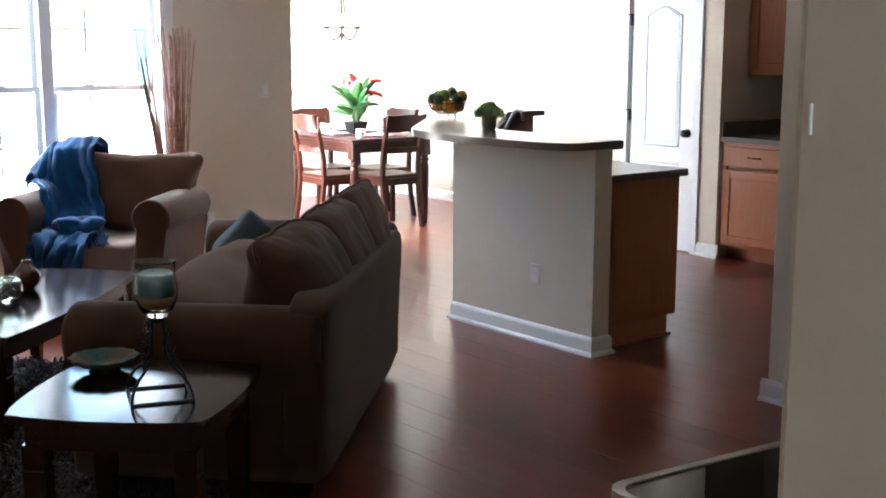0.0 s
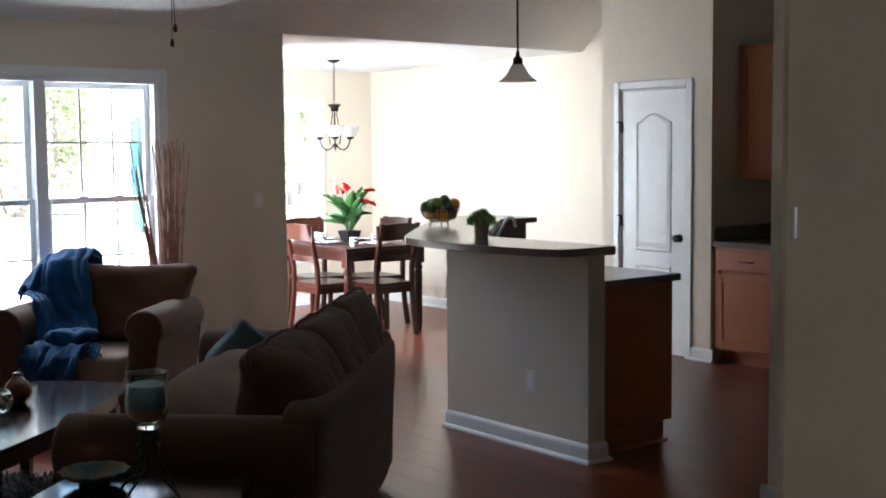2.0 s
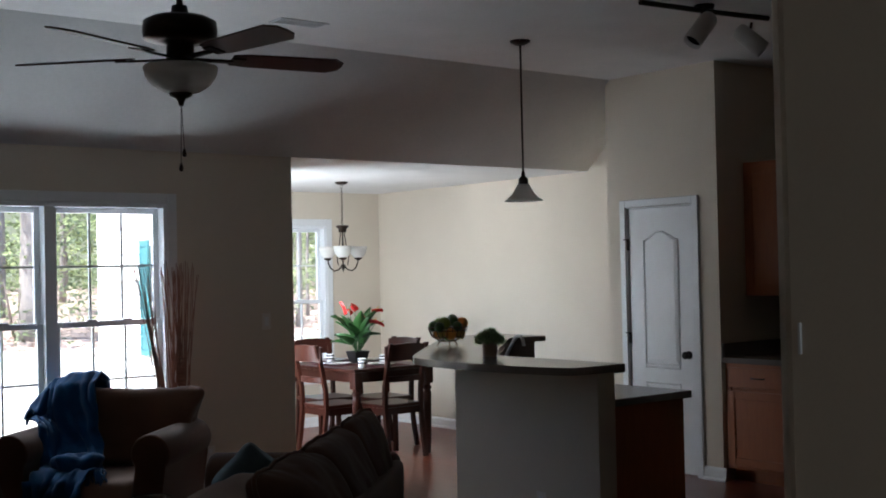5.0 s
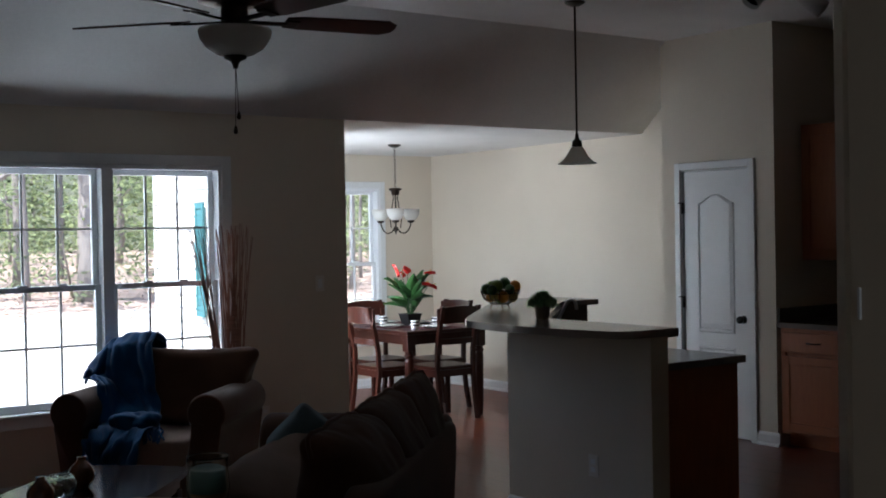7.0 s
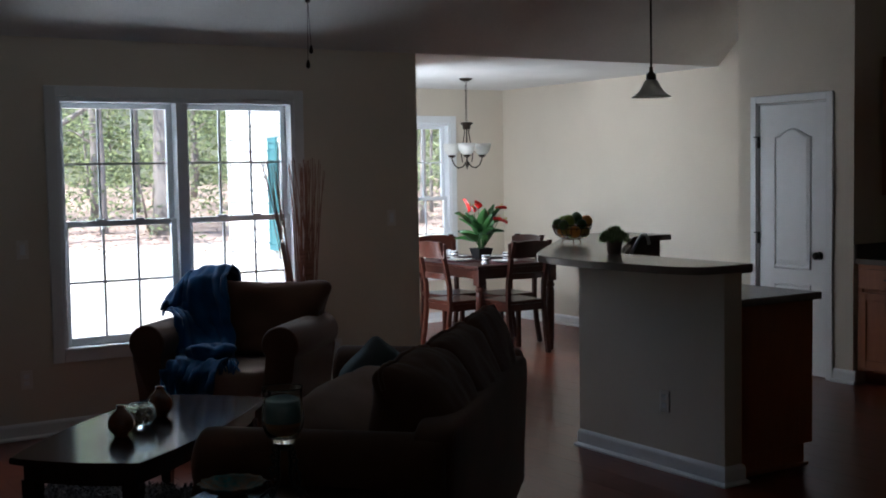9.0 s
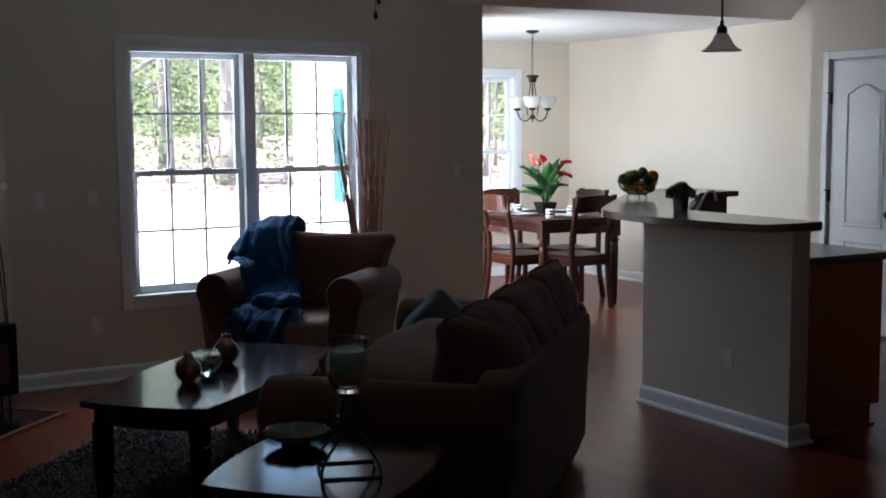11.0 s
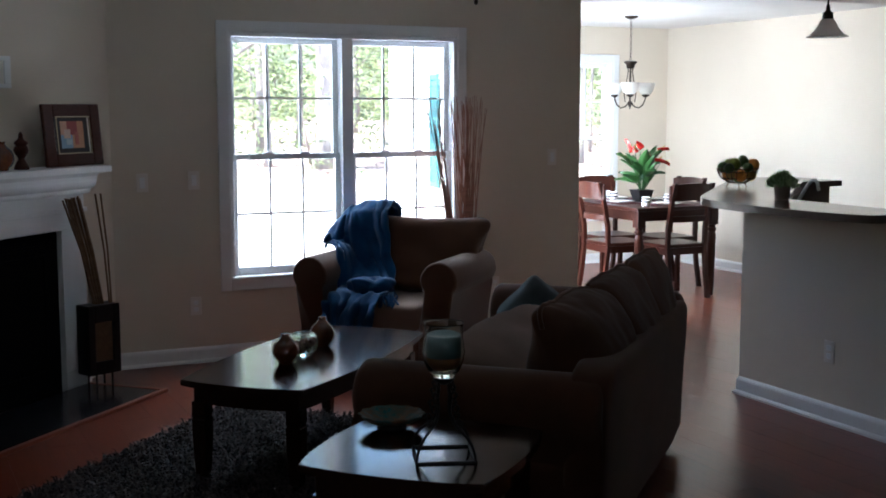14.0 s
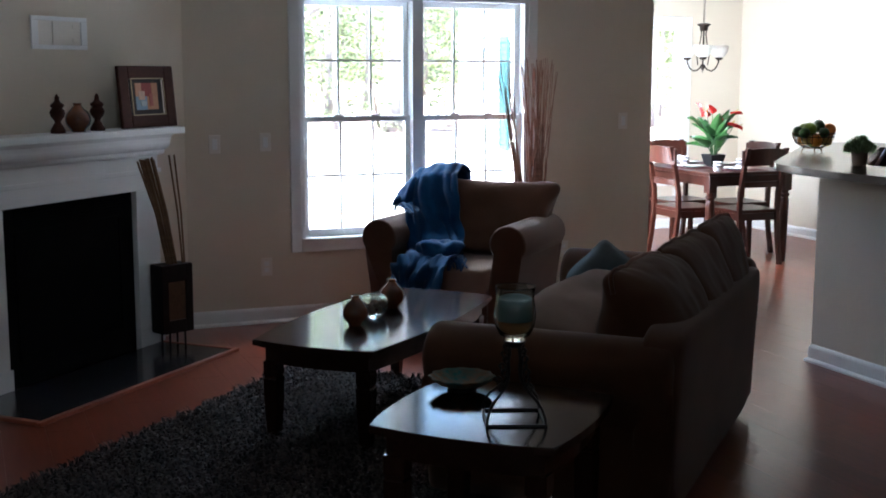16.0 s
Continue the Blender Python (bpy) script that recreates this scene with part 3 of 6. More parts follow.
# track light and vent on the kitchen ceiling
track = thing("track_light", pose(0, 0, 0), "ceiling track rail with two white cylinder spotlights", "ceiling light")
part("rail", tube([(5.10, 4.52, 3.075), (5.62, 4.47, 3.075), (6.10, 4.40, 3.075)], 0.016, 10), BRONZE, track, "dark bronze rail")
part("canopy", lathe([(0.0, 0.0), (0.06, 0.0), (0.055, -0.025), (0.0, -0.03)], 24, at=(5.6, 4.475, CEIL)), BRONZE, track, "", True)
SPOT = material("white_metal_shade", (0.60, 0.58, 0.55), 0.35, second=(0.55, 0.53, 0.50))
for at, aim in (((5.46, 4.385, 2.94), (40, 0, 75)), ((6.08, 4.52, 2.965), (48, 0, 215))):
    h = part("spot_head", lathe([(0.0, 0.105), (0.042, 0.10), (0.054, 0.078), (0.056, -0.105), (0.052, -0.105), (0.048, 0.06), (0.0, 0.065)], 24), SPOT, track, "white cylinder spot", True, pose(*at) @ pose(0, 0, 0, *aim))
    part("reflector", lathe([(0.0, 0.0), (0.049, 0.0)], 24, at=(0, 0, -0.08)), MATT_BLACK, h, "dark lens")
    part("arm", tube([(at[0], at[1], at[2] + 0.04), (at[0] + 0.02, at[1], 3.07)], 0.008, 8), BRONZE, track)
vent = thing("ceiling_vent", pose(3.88, 6.15, CEIL), "white metal ceiling register with narrow slats", "vent")
part("frame", boxes((-0.17, -0.075, -0.008, 0.17, -0.055, 0), (-0.17, 0.055, -0.008, 0.17, 0.075, 0), (-0.17, -0.055, -0.008, -0.15, 0.055, 0), (0.15, -0.055, -0.008, 0.17, 0.055, 0), bevel=0.002), TRIM, vent)
# Black sheet behind the slats stands in for the shade inside the duct.
part("backing", boxes((-0.15, -0.055, -0.002, 0.15, 0.055, -0.001)), MATT_BLACK, vent)
for i in range(7):
    part("slat", boxes((-0.15, -0.05 + 0.0155 * i, -0.008, 0.15, -0.044 + 0.0155 * i, -0.003)), TRIM, vent)

# a glass-topped side table by the entry
gt = thing("side_table", pose(2.745, 1.70, 0, 0, 0, -6), "clear glass side table with a pale rounded rim", "table")


def rounded(w, d, r, seg=6):
    pts = []
    for cx, cy, a0 in ((w / 2 - r, d / 2 - r, 0), (-w / 2 + r, d / 2 - r, 90), (-w / 2 + r, -d / 2 + r, 180), (w / 2 - r, -d / 2 + r, 270)):
        for i in range(seg + 1):
            a = radians(a0 + 90 * i / seg)
            pts.append((cx + r * math.cos(a), cy + r * math.sin(a)))
    return pts


RIM = material("pale_stone_rim", (0.50, 0.45, 0.38), 0.35, second=(0.42, 0.37, 0.31))
_ring = rounded(1.10, 0.64, 0.07)
bm = bmesh.new()
_loops = [[bm.verts.new((x * k, y * q, z)) for x, y in _ring] for k, q, z in ((1.0, 1.0, 0.425), (1.0, 1.0, 0.450), (0.955, 0.92, 0.450), (0.955, 0.92, 0.425))]
for p, q in zip(_loops, _loops[1:] + _loops[:1]):
    for k in range(len(_ring)):
        bm.faces.new((p[k], p[(k + 1) % len(_ring)], q[(k + 1) % len(_ring)], q[k]))
part("rim", bm, RIM, gt, "pale rounded rim")
part("glass_top", slab(rounded(1.046, 0.586, 0.05), 0.436, 0.444, 0.002), glass("green_tinted_glass", (0.62, 0.70, 0.66), thin=True), gt, "clear greenish glass top")
# Added sheet: the greenish shadow under the glass is put into its colour.
part("shelf", slab(rounded(0.90, 0.40, 0.05), 0.16, 0.175, 0.003), material("greenish_shadow_tone", (0.10, 0.12, 0.12), 0.3, second=(0.07, 0.085, 0.085)), gt, "grey-green sheet coloured as the shadow under the glass")
for sx in (-1, 1):
    for sy in (-1, 1):
        part("leg", boxes((sx * 0.46 - 0.02, sy * 0.24 - 0.02, 0, sx * 0.46 + 0.02, sy * 0.24 + 0.02, 0.4355), bevel=0.004), RIM, gt)

# ---- living room ----
def extrude(profile, y0, y1, bevel=0.0, seg=3):
    """A bar with the profile (x, z), from y0 to y1, its end edges rounded."""
    bm = bmesh.new()
    a = [bm.verts.new((x, y0, z)) for x, z in profile]
    b = [bm.verts.new((x, y1, z)) for x, z in profile]
    n = len(profile)
    f0, f1 = bm.faces.new(a), bm.faces.new(b[::-1])
    for i in range(n):
        bm.faces.new((a[i], b[i], b[(i + 1) % n], a[(i + 1) % n]))
    if bevel:
        bmesh.ops.bevel(bm, geom=list(f0.edges) + list(f1.edges), offset=bevel, segments=seg, affect="EDGES", profile=0.5)
    return bm


def rolled_arm(x0, x1, z0, z1, r, out):
    """An arm's profile: an upright panel with a roll on top that leans outwards (out is -1 or 1)."""
    cx = (x0 + x1) / 2 + out * 0.02
    cz = z1 - r
    pts = []
    for i in range(17):
        a = radians(-50 + 280 * i / 16)
        pts.append((cx + r * math.cos(a), cz + r * math.sin(a)))
    pts += [(x0 + (0.0 if out > 0 else 0.03), z0 + 0.25), (x0 + (0.0 if out > 0 else 0.025), z0), (x1 - (0.0 if out < 0 else 0.025), z0), (x1 - (0.0 if out < 0 else 0.03), z0 + 0.25)]
    return pts


def piping(w, h, r, y, m):
    pts = []
    for i in range(41):
        a = 2 * math.pi * i / 40
        k = 2 / 0.42
        q = (abs(math.cos(a)) ** k + abs(math.sin(a)) ** k) ** (-1 / k)
        p = Vector((math.cos(a) * q * w / 2, y + 0.006 * math.sin(7 * a), math.sin(a) * q * h / 2))
        pts.append(m @ p)
    return tube(pts, r, 6)


def back_pillow(x0, x1, seed):
    """A slumped back pillow: a seam along its front top edge, its back rounded down to the frame, puckers along the seam."""
    prof = [(-0.105, 0.47), (-0.090, 0.60), (-0.100, 0.74), (-0.125, 0.845), (-0.140, 0.875), (-0.180, 0.885), (-0.255, 0.878), (-0.335, 0.838), (-0.400, 0.770), (-0.445, 0.690), (-0.440, 0.590), (-0.390, 0.480), (-0.250, 0.455)]
    loop = []
    n = len(prof)
    for i in range(n):
        for f in (0.0, 0.25, 0.5, 0.75):
            p0, p1, p2, p3 = prof[i - 1], prof[i], prof[(i + 1) % n], prof[(i + 2) % n]
            loop.append(tuple(0.5 * (2 * p1[q] + (p2[q] - p0[q]) * f + (2 * p0[q] - 5 * p1[q] + 4 * p2[q] - p3[q]) * f * f + (3 * p1[q] - p0[q] - 3 * p2[q] + p3[q]) * f ** 3) for q in (0, 1)))
    cy, cz = -0.26, 0.66
    bm = bmesh.new()
    rows, seam, steps = [], [], 56
    for i in range(steps + 1):
        u = 2 * i / steps - 1
        x = (x0 + x1) / 2 + (x1 - x0) / 2 * u
        along = (x + 0.70) / 1.4
        dy, dz = -0.185 * along, 0.085 * along
        row = []
        for j, (y, z) in enumerate(loop):
            near = math.exp(-((j - 16) / 5.0) ** 2)
            inner = (u < 0 and x0 > -0.6) or (u > 0 and x1 < 0.6)
            if inner:
                k = 1 - (0.13 - 0.05 * near) * abs(u) ** 10
            else:
                k = max(0.01, 1 - abs(u) ** (3.4 + 8 * near)) ** (0.40 - 0.20 * near)
            p = Vector((x, cy + (y - cy) * k, cz + (z - cz) * k))
            pucker = 0.005 * math.exp(-((j - 19) / 6.0) ** 2) * noise.noise(Vector((x * 26 + seed, 0.12 * j, 0)))
            dent = 0.014 * noise.noise(Vector((p.x * 6 + seed, p.y * 7, p.z * 7))) + 0.005 * noise.noise(Vector((p.x * 17 + seed, p.y * 12, p.z * 12)))
            d = Vector((0, p.y - cy, p.z - cz))
            p += d.normalized() * (pucker + dent) * min(1.0, k * 1.5)
            front = max(0.0, min(1.0, (p.y + 0.43) / 0.28))
            p += Vector((0, dy * (0.08 + 0.92 * front), dz * (0.3 + 0.7 * max(0.0, min(1.0, (p.z - 0.6) / 0.25)))))
            row.append(bm.verts.new(p))
            if j == 19 and abs(u) < 0.985:
                seam.append(p + Vector((0, 0.002, 0.003)))
        rows.append(row)
    m = len(loop)
    for p, q in zip(rows, rows[1:]):
        for j in range(m):
            bm.faces.new((p[j], p[(j + 1) % m], q[(j + 1) % m], q[j]))
    bm.faces.new(rows[0][::-1]), bm.faces.new(rows[-1])
    return bm, seam


def sofa():
    t = thing("sofa", pose(*diag(4.84, -1.28), 0, 0, 0, 45), "dark brown microfibre sofa with overstuffed back pillows", "sofa")
    part("base", soft(1.80, 0.86, 0.34, 0.16, 10, 0.006, 3.0, m=pose(0, 0.0, 0.24)), MICROFIBRE, t, "", True)
    # outside back: a panel with a rounded top that leans out a little
    bm = soft(1.80, 0.17, 0.68, 0.20, 16, 0.008, 7.0, m=pose(0, -0.38, 0.385, 3, 0, 0))
    part("back_frame", bm, MICROFIBRE, t, "", True)
    for side, x0, x1, top in ((-1, -0.915, -0.69, 0.69), (1, 0.69, 0.915, 0.745)):
        bm = extrude(rolled_arm(x0, x1, 0.07, top, 0.128, side), -0.448, 0.47, 0.035, 4)
        part("arm", bm, MICROFIBRE, t, "rolled arm", True)
    for k, x in enumerate((-0.34, 0.34)):
        part("seat_cushion", soft(0.69, 0.66, 0.20, 0.30, 14, 0.010, 11.0 + k, m=pose(x, 0.13, 0.46)), MICROFIBRE_LIT, t, "brown seat cushion, window light in its lighter tone", True)
    for k, (x0, x1) in enumerate(((-0.74, -0.205), (-0.215, 0.255), (0.245, 0.72))):
        bm, seam = back_pillow(x0, x1, 20.0 + 3 * k)
        p = part("back_pillow", bm, MICROFIBRE, t, "overstuffed back pillow", True)
        part("piping", tube(seam, 0.009, 6), MICROFIBRE, p, "", True)
    part("lounge_pillow", soft(1.06, 0.40, 0.27, 0.50, 16, 0.016, 41.0, m=pose(-0.16, 0.06, 0.585, 22, -1, -3)), MICROFIBRE_LIT, t, "soft brown bolster pillow, window light in its lighter tone", True)
    for x in (-0.82, 0.82):
        for y in (-0.36, 0.36):
            part("foot", boxes((x - 0.03, y - 0.03, 0, x + 0.03, y + 0.03, 0.09), bevel=0.006), ESPRESSO, t)
    return t


sofa()
tp = thing("throw_pillow", pose(*diag(5.42, -1.48), 0.645, 0, 0, 45) @ pose(0, 0, 0, 24, 38, -50), "slate blue square throw pillow with a knotted trim", "pillow")
part("cushion", soft(0.29, 0.11, 0.29, 0.40, 14, 0.008, 51.0, corner=0.25), TEAL, tp, "", True)
part("trim", boxes((-0.12, -0.060, -0.06, 0.12, -0.048, -0.035), (-0.09, -0.062, -0.10, -0.055, -0.046, 0.0), bevel=0.006), material("dark_band", (0.05, 0.06, 0.07), 0.8), tp, "dark band")


def armchair():
    t = thing("armchair", pose(*diag(6.83, -2.72), 0, 0, 0, 135), "dark brown microfibre armchair in front of the window", "armchair")
    part("base", soft(0.82, 0.80, 0.28, 0.16, 10, 0.006, 61.0, m=pose(0.025, -0.02, 0.21)), MICROFIBRE, t, "", True)
    part("back_frame", soft(0.80, 0.16, 0.70, 0.26, 14, 0.008, 63.0, m=pose(0.025, -0.285, 0.42, 7, 0, 0)), MICROFIBRE, t, "", True)
    for side, x0, x1 in ((-1, -0.47, -0.26), (1, 0.31, 0.52)):
        part("arm", extrude(rolled_arm(x0, x1, 0.07, 0.73, 0.112, side), -0.36, 0.41, 0.014, 3), MICROFIBRE if side > 0 else MICROFIBRE, t, "rolled arm", True)
    part("seat_cushion", soft(0.57, 0.70, 0.18, 0.26, 14, 0.008, 65.0, m=pose(0.025, 0.07, 0.385)), MICROFIBRE_LIT, t, "brown seat cushion, window light in its lighter tone", True)
    m = pose(0.02, -0.21, 0.69, 13, -2, 0)
    p = part("back_pillow", soft(0.90, 0.27, 0.46, 0.36, 22, 0.012, 67.0, m=m, corner=0.32), MICROFIBRE, t, "wide loose back pillow", True)
    part("piping", piping(0.89, 0.45, 0.005, 0.0, m), MICROFIBRE, p, "", True)
    for x in (-0.44, 0.44):
        for y in (-0.32, 0.32):
            part("foot", boxes((x - 0.03, y - 0.03, 0, x + 0.03, y + 0.03, 0.09), bevel=0.006), ESPRESSO, t)
    return t


armchair()


def throw():
    """A blue throw drawn over the chair's back and arm, falling on the seat in folds."""
    t = thing("throw_blanket", pose(*diag(6.83, -2.72), 0, 0, 0, 135), "crumpled blue throw blanket draped over the armchair", "blanket")
    # y, z and x of the cloth's middle line, half its width
    path = [(-0.46, 0.62, 0.36, 0.19), (-0.45, 0.80, 0.355, 0.195), (-0.41, 0.93, 0.345, 0.195), (-0.33, 0.985, 0.335, 0.175), (-0.21, 0.985, 0.325, 0.185), (-0.10, 0.935, 0.325, 0.20), (-0.05, 0.85, 0.315, 0.215), (-0.035, 0.745, 0.295, 0.225), (0.0, 0.66, 0.275, 0.225), (0.05, 0.575, 0.235, 0.215), (0.13, 0.51, 0.19, 0.20), (0.24, 0.495, 0.165, 0.195), (0.35, 0.485, 0.15, 0.185), (0.435, 0.44, 0.15, 0.175), (0.455, 0.36, 0.155, 0.165), (0.46, 0.26, 0.16, 0.16)]
    rows, cols = 84, 40
    bm = bmesh.new()
    grid = []
    for i in range(rows + 1):
        u = i / rows * (len(path) - 1)
        k = min(int(u), len(path) - 2)
        f = u - k
        y, high, mid, half = (path[k][q] * (1 - f) + path[k + 1][q] * f for q in range(4))
        ln = []
        for j in range(cols + 1):
            v, z = j / cols, high
            swirl = 2.2 * noise.noise(Vector((v * 1.6, i * 0.035, 3)))
            fold = 0.016 * math.sin(v * 15 - i * 0.16 + 3.0 * swirl) + 0.010 * math.sin(v * 41 + i * 0.21 + 5 * swirl) + 0.032 * noise.noise(Vector((v * 4, i * 0.11, 9)))
            x = mid + (v - 0.5) * 2 * half + 0.02 * noise.noise(Vector((v * 3, i * 0.15, 1)))
            if -0.12 < y < 0.42 and z < 0.86:
                x = min(x, 0.295 + 0.30 * max(0.0, min(1.0, (0.20 - y) / 0.2)))
            x = min(x, 0.515 + 0.015 * v if z > 0.72 else 0.455 + 0.015 * v)
            z -= 0.11 * (max(0.0, x - 0.30) / 0.2) ** 1.6 if z > 0.80 else 0.0
            crown = 0.625 + math.sqrt(max(0.0, 0.0155 - (x - 0.425) ** 2))
            on_arm = max(0.0, min(1.0, (x - 0.28) / 0.05)) * max(0.0, crown - z) if y < 0.16 else 0.0
            ln.append(bm.verts.new((x, y + 0.035 + fold * 0.8, z + on_arm + 0.022 + abs(fold) * 0.6)))
        grid.append(ln)
    for i in range(rows):
        for j in range(cols):
            bm.faces.new((grid[i][j], grid[i][j + 1], grid[i + 1][j + 1], grid[i + 1][j]))
    ob = part("cloth", bm, BLUE, t, "", True)
    so = ob.modifiers.new("thick", "SOLIDIFY")
    so.thickness, so.offset = 0.012, 1.0
    # bunched end with fringe on the seat
    bm = bmesh.new()
    soft(0.26, 0.20, 0.13, 0.8, 18, 0.055, 71.0, bm=bm, m=pose(0.08, 0.27, 0.545, 10, 0, 20))
    part("folded_end", bm, BLUE, t, "bunched folds", True)
    bm = bmesh.new()
    rnd = random.Random(5)
    for i in range(16):
        x = 0.04 - 0.008 * i
        a = Vector((x, 0.30 + 0.02 * rnd.random(), 0.525))
        tube([a, a + Vector((-0.03 * rnd.random() - 0.01, 0.05, -0.01)), a + Vector((-0.05 * rnd.random() - 0.02, 0.10, -0.05 - 0.03 * rnd.random()))], 0.006, 5, bm)
    part("fringe", bm, BLUE, t, "twisted blue fringe")


throw()


def bowed(w, d, bow_w, bow_d, seg=10):
    """A rectangle whose sides bow outwards."""
    pts = []
    cs = [(-w / 2, -d / 2), (w / 2, -d / 2), (w / 2, d / 2), (-w / 2, d / 2)]
    for k in range(4):
        a, b = Vector(cs[k]), Vector(cs[(k + 1) % 4])
        n = Vector(((b - a).y, -(b - a).x)).normalized()
        bow = bow_d if k % 2 == 0 else bow_w
        for i in range(seg):
            u = i / seg
            pts.append(tuple(a.lerp(b, u) + n * bow * 4 * u * (1 - u)))
    return pts


def dark_table(name, m, w, d, h, bw, bd, label, category):
    t = thing(name, m, label, category)
    part("tabletop", slab(bowed(w, d, bw, bd), h - 0.028, h, 0.007, 3), ESPRESSO, t)
    part("apron", slab(bowed(w - 0.08, d - 0.08, bw * 0.8, bd * 0.8), h - 0.105, h - 0.0285, 0.002), ESPRESSO, t)
    for sx in (-1, 1):
        for sy in (-1, 1):
            x, y = sx * (w / 2 - 0.065), sy * (d / 2 - 0.065)
            bm = bmesh.new()
            prof = [(0.034, h - 0.10), (0.034, h - 0.16), (0.029, h - 0.165), (0.029, h - 0.175), (0.034, h - 0.18), (0.031, h * 0.4), (0.023, 0.0)]
            rings = [[bm.verts.new((x + a * r, y + b * r, z)) for a, b in ((-1, -1), (1, -1), (1, 1), (-1, 1))] for r, z in prof]
            for p, q in zip(rings, rings[1:]):
                for k in range(4):
                    bm.faces.new((p[k], p[(k + 1) % 4], q[(k + 1) % 4], q[k]))
            bm.faces.new(rings[-1]), bm.faces.new(rings[0][::-1])
            bmesh.ops.bevel(bm, geom=[e for e in bm.edges if abs(e.verts[0].co.z - e.verts[1].co.z) > 0.02], offset=0.004, segments=2, affect="EDGES")
            part("leg", bm, ESPRESSO, t)
    return t


dark_table("coffee_table", pose(*diag(5.04, -2.455), 0, 0, 0, 45), 1.38, 0.58, 0.46, 0.035, 0.055, "glossy espresso wood coffee table with bowed edges", "coffee table")
dark_table("end_table", pose(*diag(3.42, -1.275), 0, 0, 0, 45), 0.62, 0.58, 0.56, 0.03, 0.03, "glossy espresso wood end table beside the sofa", "end table")

AMBER = material("amber_brown_ceramic", (0.17, 0.045, 0.014), 0.14, second=(0.070, 0.022, 0.010), scale=14, fine=60, coat=0.5, amount=1.0)
CLEAR = glass("clear_glass", (0.95, 0.97, 0.95))


def round_vase(m, r=0.055, label="small round amber brown vase with a narrow neck", mat=None):
    t = thing("vase", m, label, "vase", "amber vases")
    prof = [(0.0, 0.0), (r * 0.55, 0.0)] + [(r * math.sin(a), r * 0.98 - r * math.cos(a) * 0.98) for a in [radians(35 + 11 * i) for i in range(11)]] + [(r * 0.36, r * 2.02), (r * 0.30, r * 2.12), (r * 0.34, r * 2.24), (r * 0.40, r * 2.28), (r * 0.30, r * 2.27), (r * 0.24, r * 2.1), (0.0, r * 1.9)]
    part("body", lathe(prof, 32), mat or AMBER, t, "", True)
    return t


round_vase(pose(*diag(4.79, -2.47), 0.46), 0.060)
round_vase(pose(*diag(5.225, -2.495), 0.46), 0.062)
gb = thing("glass_bowl", pose(*diag(4.98, -2.475), 0.46) @ Matrix.Scale(1.25, 4), "clear round glass bowl filled with dried potpourri", "bowl")
part("bowl", lathe([(0.0, 0.004), (0.030, 0.0)] + [(0.056 * math.sin(radians(a)), 0.050 - 0.052 * math.cos(radians(a))) for a in range(35, 141, 10)] + [(0.034, 0.088), (0.050 * math.sin(radians(130)), 0.080)] + [(0.053 * math.sin(radians(a)), 0.050 - 0.049 * math.cos(radians(a))) for a in range(125, 20, -10)] + [(0.0, 0.006)], 32), CLEAR, gb, "", True)
bm = bmesh.new()
rnd = random.Random(9)
for i in range(70):
    a, q, z = rnd.random() * 6.28, math.sqrt(rnd.random()) * 0.040, 0.014 + 0.045 * rnd.random()
    q *= min(1.0, 0.5 + z * 12)
    bmesh.ops.create_icosphere(bm, subdivisions=1, radius=0.006 + 0.004 * rnd.random(), matrix=pose(q * math.cos(a), q * math.sin(a), z, rnd.random() * 90, rnd.random() * 90, 0))
po = part("potpourri", bm, material("dried_petals", (0.36, 0.24, 0.17), 0.9, second=(0.14, 0.06, 0.045), per_island=0.9, amount=1.0), gb, "brown and cream dried petals")


